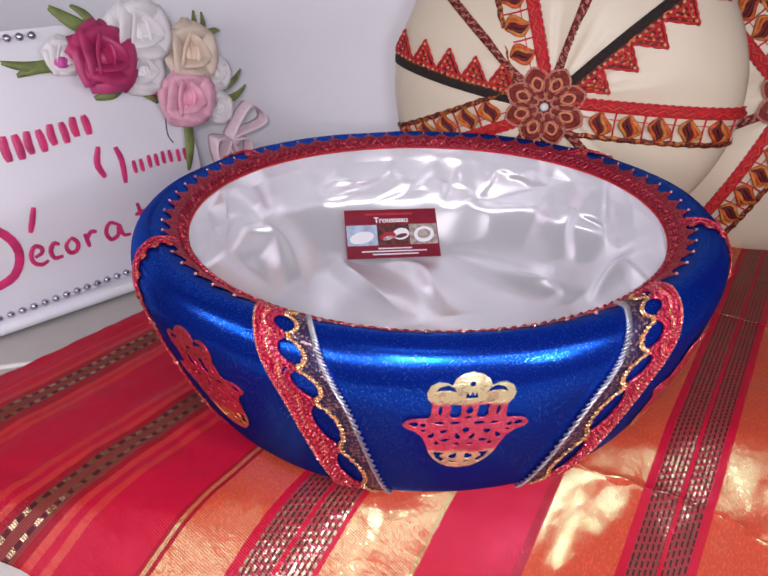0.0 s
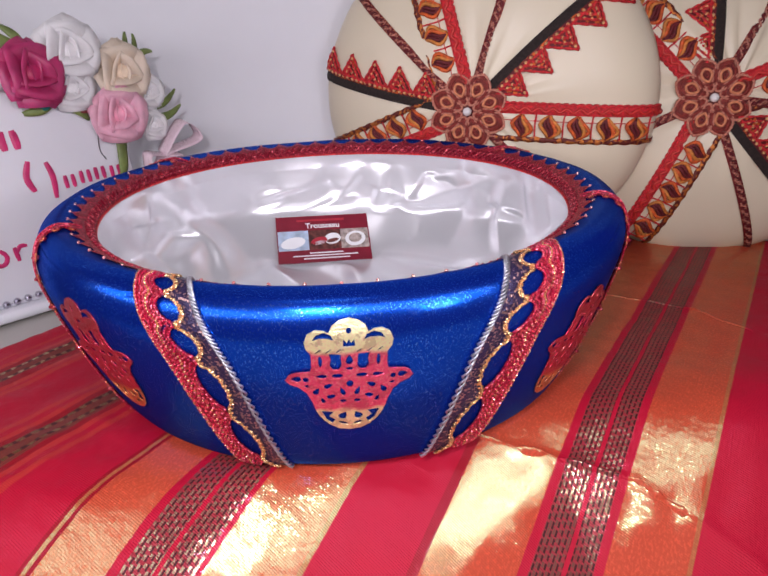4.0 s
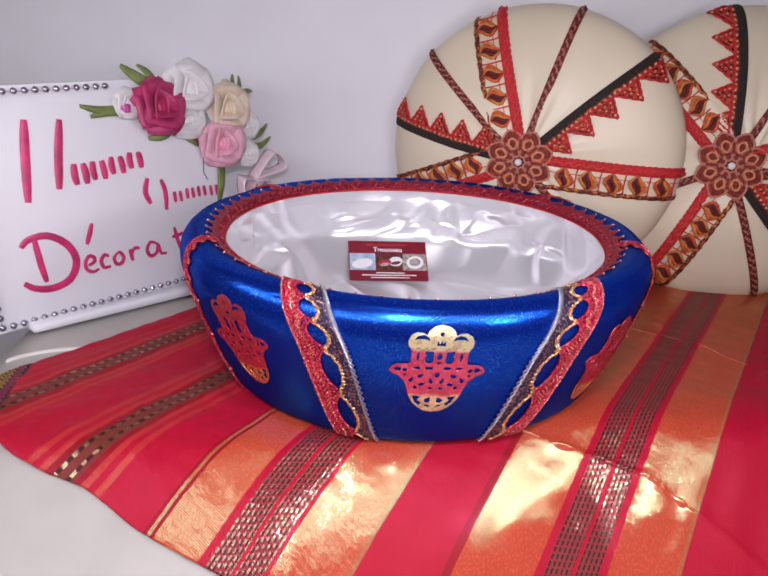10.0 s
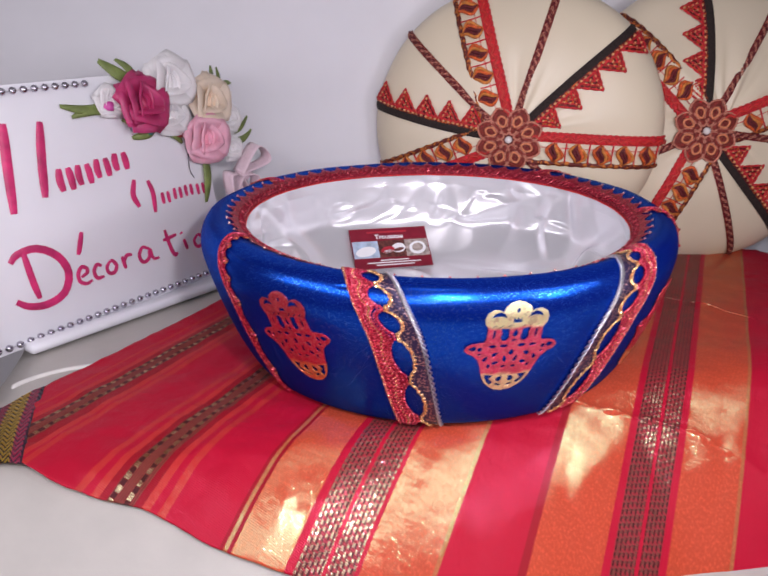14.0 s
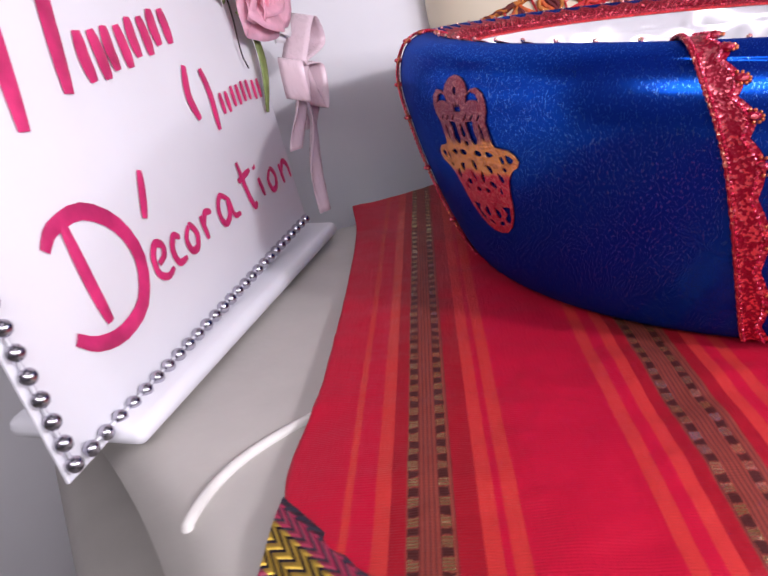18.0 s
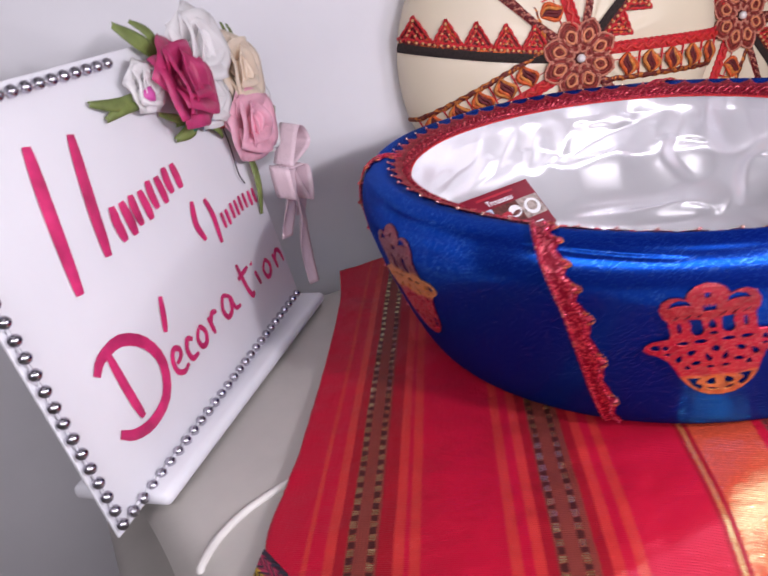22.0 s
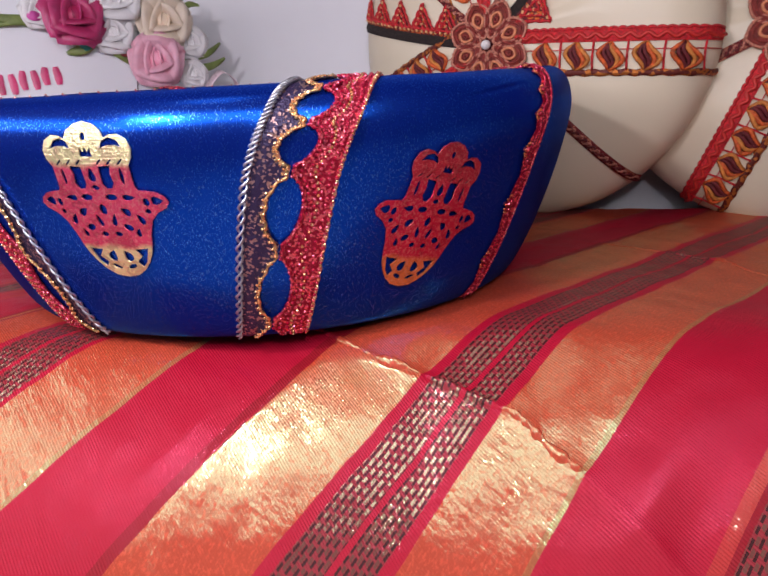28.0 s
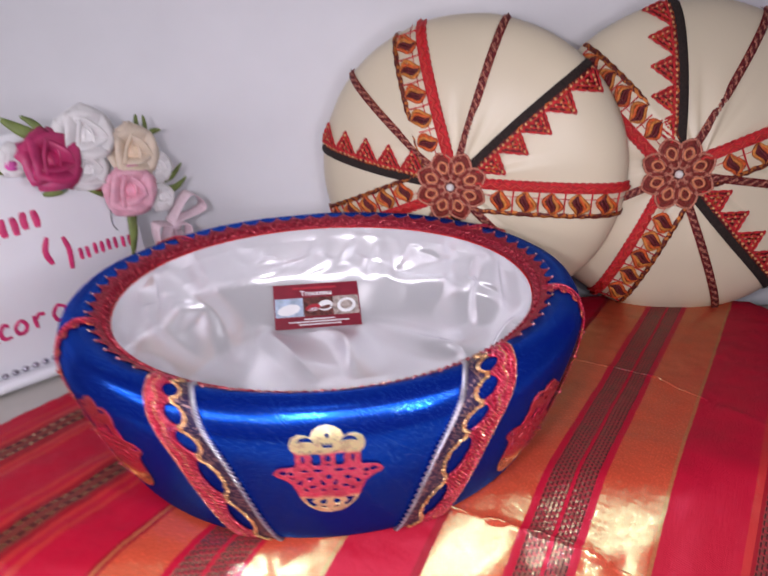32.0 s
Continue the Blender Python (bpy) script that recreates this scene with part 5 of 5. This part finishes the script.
    leaf(sign, (0.150, 0.203), (0.163, 0.203), 0.009, 0.0, plain("magenta_paper", (0.6, 0.08, 0.35), 0.5, scale=80, vary=0.1), 0.013)

    def bow_loop(a, b, c, w, name="bow_loop"):
        line = bez([(p[0] + 0.004, -0.012 - p[2], p[1] - 0.006) for p in (a, b, c, a)], 30)
        rows = [[p + Vector((0, w * k, w * 0.35 * k)) for k in (-1, -0.5, 0, 0.5, 1)] for p in line]
        ob = part(name, grid(rows), RIBBON, sign, "pale pink satin ribbon")
        so = ob.modifiers.new("thickness", "SOLIDIFY")
        so.thickness = 0.0004

    bow_loop((0.290, 0.122, 0.0), (0.316, 0.150, 0.005), (0.332, 0.132, 0.003), 0.0085)
    bow_loop((0.290, 0.120, 0.0), (0.270, 0.122, 0.005), (0.272, 0.096, 0.003), 0.0085)
    bow_loop((0.290, 0.120, 0.0), (0.308, 0.116, 0.006), (0.300, 0.088, 0.004), 0.0085)
    part("bow_knot", ball(bmesh.new(), (0.300, -0.014, 0.111), 0.0065, 12, (1.1, 0.8, 1)), RIBBON, sign)
    for pts, w in (([(0.294, 0.112), (0.284, 0.092), (0.274, 0.062)], 0.016), ([(0.298, 0.112), (0.300, 0.080), (0.298, 0.045), (0.292, 0.010)], 0.014), ([(0.298, 0.112), (0.308, 0.090), (0.312, 0.070)], 0.012)):
        line = bez([(x + 0.003, -0.007 - 0.004 * math.sin(i * 2.0), z - 0.004) for i, (x, z) in enumerate(pts)], 24)
        rows = [[p + Vector((w / 2 * k, -0.003 * math.cos(k * 2.4 + i * 0.25), 0)) for k in (-1, -0.66, -0.33, 0, 0.33, 0.66, 1)] for i, p in enumerate(line)]
        ob = part("ribbon_tail", grid(rows), RIBBON, sign, "pale pink satin ribbon")
        so = ob.modifiers.new("thickness", "SOLIDIFY")
        so.thickness = 0.0004
    part("wire", tube(bez([(0.232, -0.004, 0.168), (0.236, -0.003, 0.150), (0.234, -0.003, 0.128), (0.238, -0.003, 0.118)], 16), 0.0005, sides=5), BLACK_BRAID, sign)
    return sign


def build_card():
    tl, tr, bl = Vector((-0.038, 0.591, 0.068)), Vector((0.050, 0.604, 0.066)), Vector((-0.034, 0.557, 0.034))
    ex = (tr - tl).normalized()
    ey = tl - bl
    ey = (ey - ex * ey.dot(ex)).normalized()
    ez = ex.cross(ey)
    m = Matrix((ex, ey, ez)).transposed().to_4x4()
    m.translation = bl
    c = thing("business_card", "maroon printed card leaning inside the bowl's lining", "card", m)
    part("paper", box(bmesh.new(), (0, 0, 0), (0.089, 0.050, 0.0006)), CARD, c, smooth=False)
    z = 0.0006
    for x0, y0, x1, y1, mat in ((0.001, 0.013, 0.030, 0.034, PAPER_BLUE), (0.030, 0.013, 0.061, 0.034, PAPER_BROWN), (0.061, 0.013, 0.088, 0.034, PAPER_GREY)):
        part("picture", box(bmesh.new(), (x0, y0, z), (x1, y1, z + 0.0002)), mat, c, smooth=False)
    for cx, cy, rx, ry, mat in ((0.015, 0.021, 0.012, 0.006, PAPER_WHITE), (0.040, 0.022, 0.008, 0.004, PAPER_RED), (0.053, 0.024, 0.008, 0.006, PAPER_WHITE), (0.075, 0.023, 0.010, 0.008, PAPER_WHITE), (0.040, 0.020, 0.006, 0.002, PAPER_WHITE), (0.053, 0.022, 0.006, 0.002, PAPER_BROWN), (0.075, 0.0235, 0.0065, 0.005, PAPER_GREY)):
        bm = bmesh.new()
        bm.faces.new([bm.verts.new((x, y, z + 0.0004 + (0.0002 if ry < 0.0055 else 0))) for x, y in ellipse(cx, cy, rx, ry, 20, 12)])
        part("picture_shape", bm, mat, c, smooth=False)
    for x0, x1, y, h, mat in ((0.020, 0.066, 0.0440, 0.0022, PAPER_RED), (0.030, 0.062, 0.0090, 0.0012, PAPER_WHITE), (0.014, 0.076, 0.0062, 0.0012, PAPER_WHITE), (0.024, 0.068, 0.0032, 0.0012, PAPER_WHITE)):
        part("print_bar", box(bmesh.new(), (x0, y, z), (x1, y + h, z + 0.0002)), mat, c, smooth=False)
    text = bpy.data.curves.new("word", "FONT")
    text.body, text.size, text.align_x, text.extrude, text.offset = "Trousseau", 0.0078, "CENTER", 0.00008, 0.00016
    ob = bpy.data.objects.new("word", text)
    scene.collection.objects.link(ob)
    me = bpy.data.meshes.new_from_object(ob.evaluated_get(bpy.context.evaluated_depsgraph_get()))
    bpy.data.objects.remove(ob)
    me.materials.clear()
    me.materials.append(PAPER_WHITE)
    shared("printed_word", me, c, (0.0445, 0.0365, z + 0.0002))
    return c


def build_backdrop_things():
    bm = bmesh.new()
    box(bm, (-1.62, 0.742, -0.45), (-0.80, 0.764, 1.62), 0.004)
    tagged(link_mesh("door_1", bm, WOOD), "dark brown wooden door in the white wall", "door", kind="structure")
    bm = bmesh.new()
    box(bm, (0.0, -0.05, 0.0), (0.30, 0.05, 0.46), 0.03)
    ob = link_mesh("purple_cushion", bm, PURPLE)
    ob.matrix_world = pose(0.612, 0.655, 0.001, -3, 0, -10)
    tagged(ob, "purple satin square cushion standing against the wall", "cushion")


build_room()
build_backdrop_things()
build_seat()
CLOTH_OB = build_cloth()
build_cloth_end(CLOTH_OB)
build_bowl()
build_card()
build_cushion(pose(0.180, 0.698, 0.1640, 0, 0, -19) @ Matrix.Diagonal((1.045, 1.0, 1.0, 1)), "round cream satin cushion with embroidered ribbons leaning beside another", (-0.005, -0.0055),
              (("zigzag", 168, -1), ("cord", 136, 1), ("ladder", 106, -1), ("cord", 75, 1), ("zigzag", 44, -1), ("ladder", -3, 1), ("cord", -46, 1), ("ladder", 203, 1), ("zigzag", -85, -1), ("cord", 240, 1)))
build_cushion(pose(0.428, 0.699, 0.1640, 0, 0, -8) @ pose(0, 0, 0, -7) @ Matrix.Diagonal((1.06, 1.0, 1.055, 1)), "round cream satin cushion with embroidered ribbons against the wall", (-0.020, -0.0078),
              (("zigzag", 92, 1), ("cord", 62, 1), ("ladder", 22, 1), ("cord", -7, 1), ("zigzag", -47, 1), ("cord", -67, 1), ("ladder", -114, -1), ("ladder", 133, 1), ("cord", 205, 1)))
build_sign()
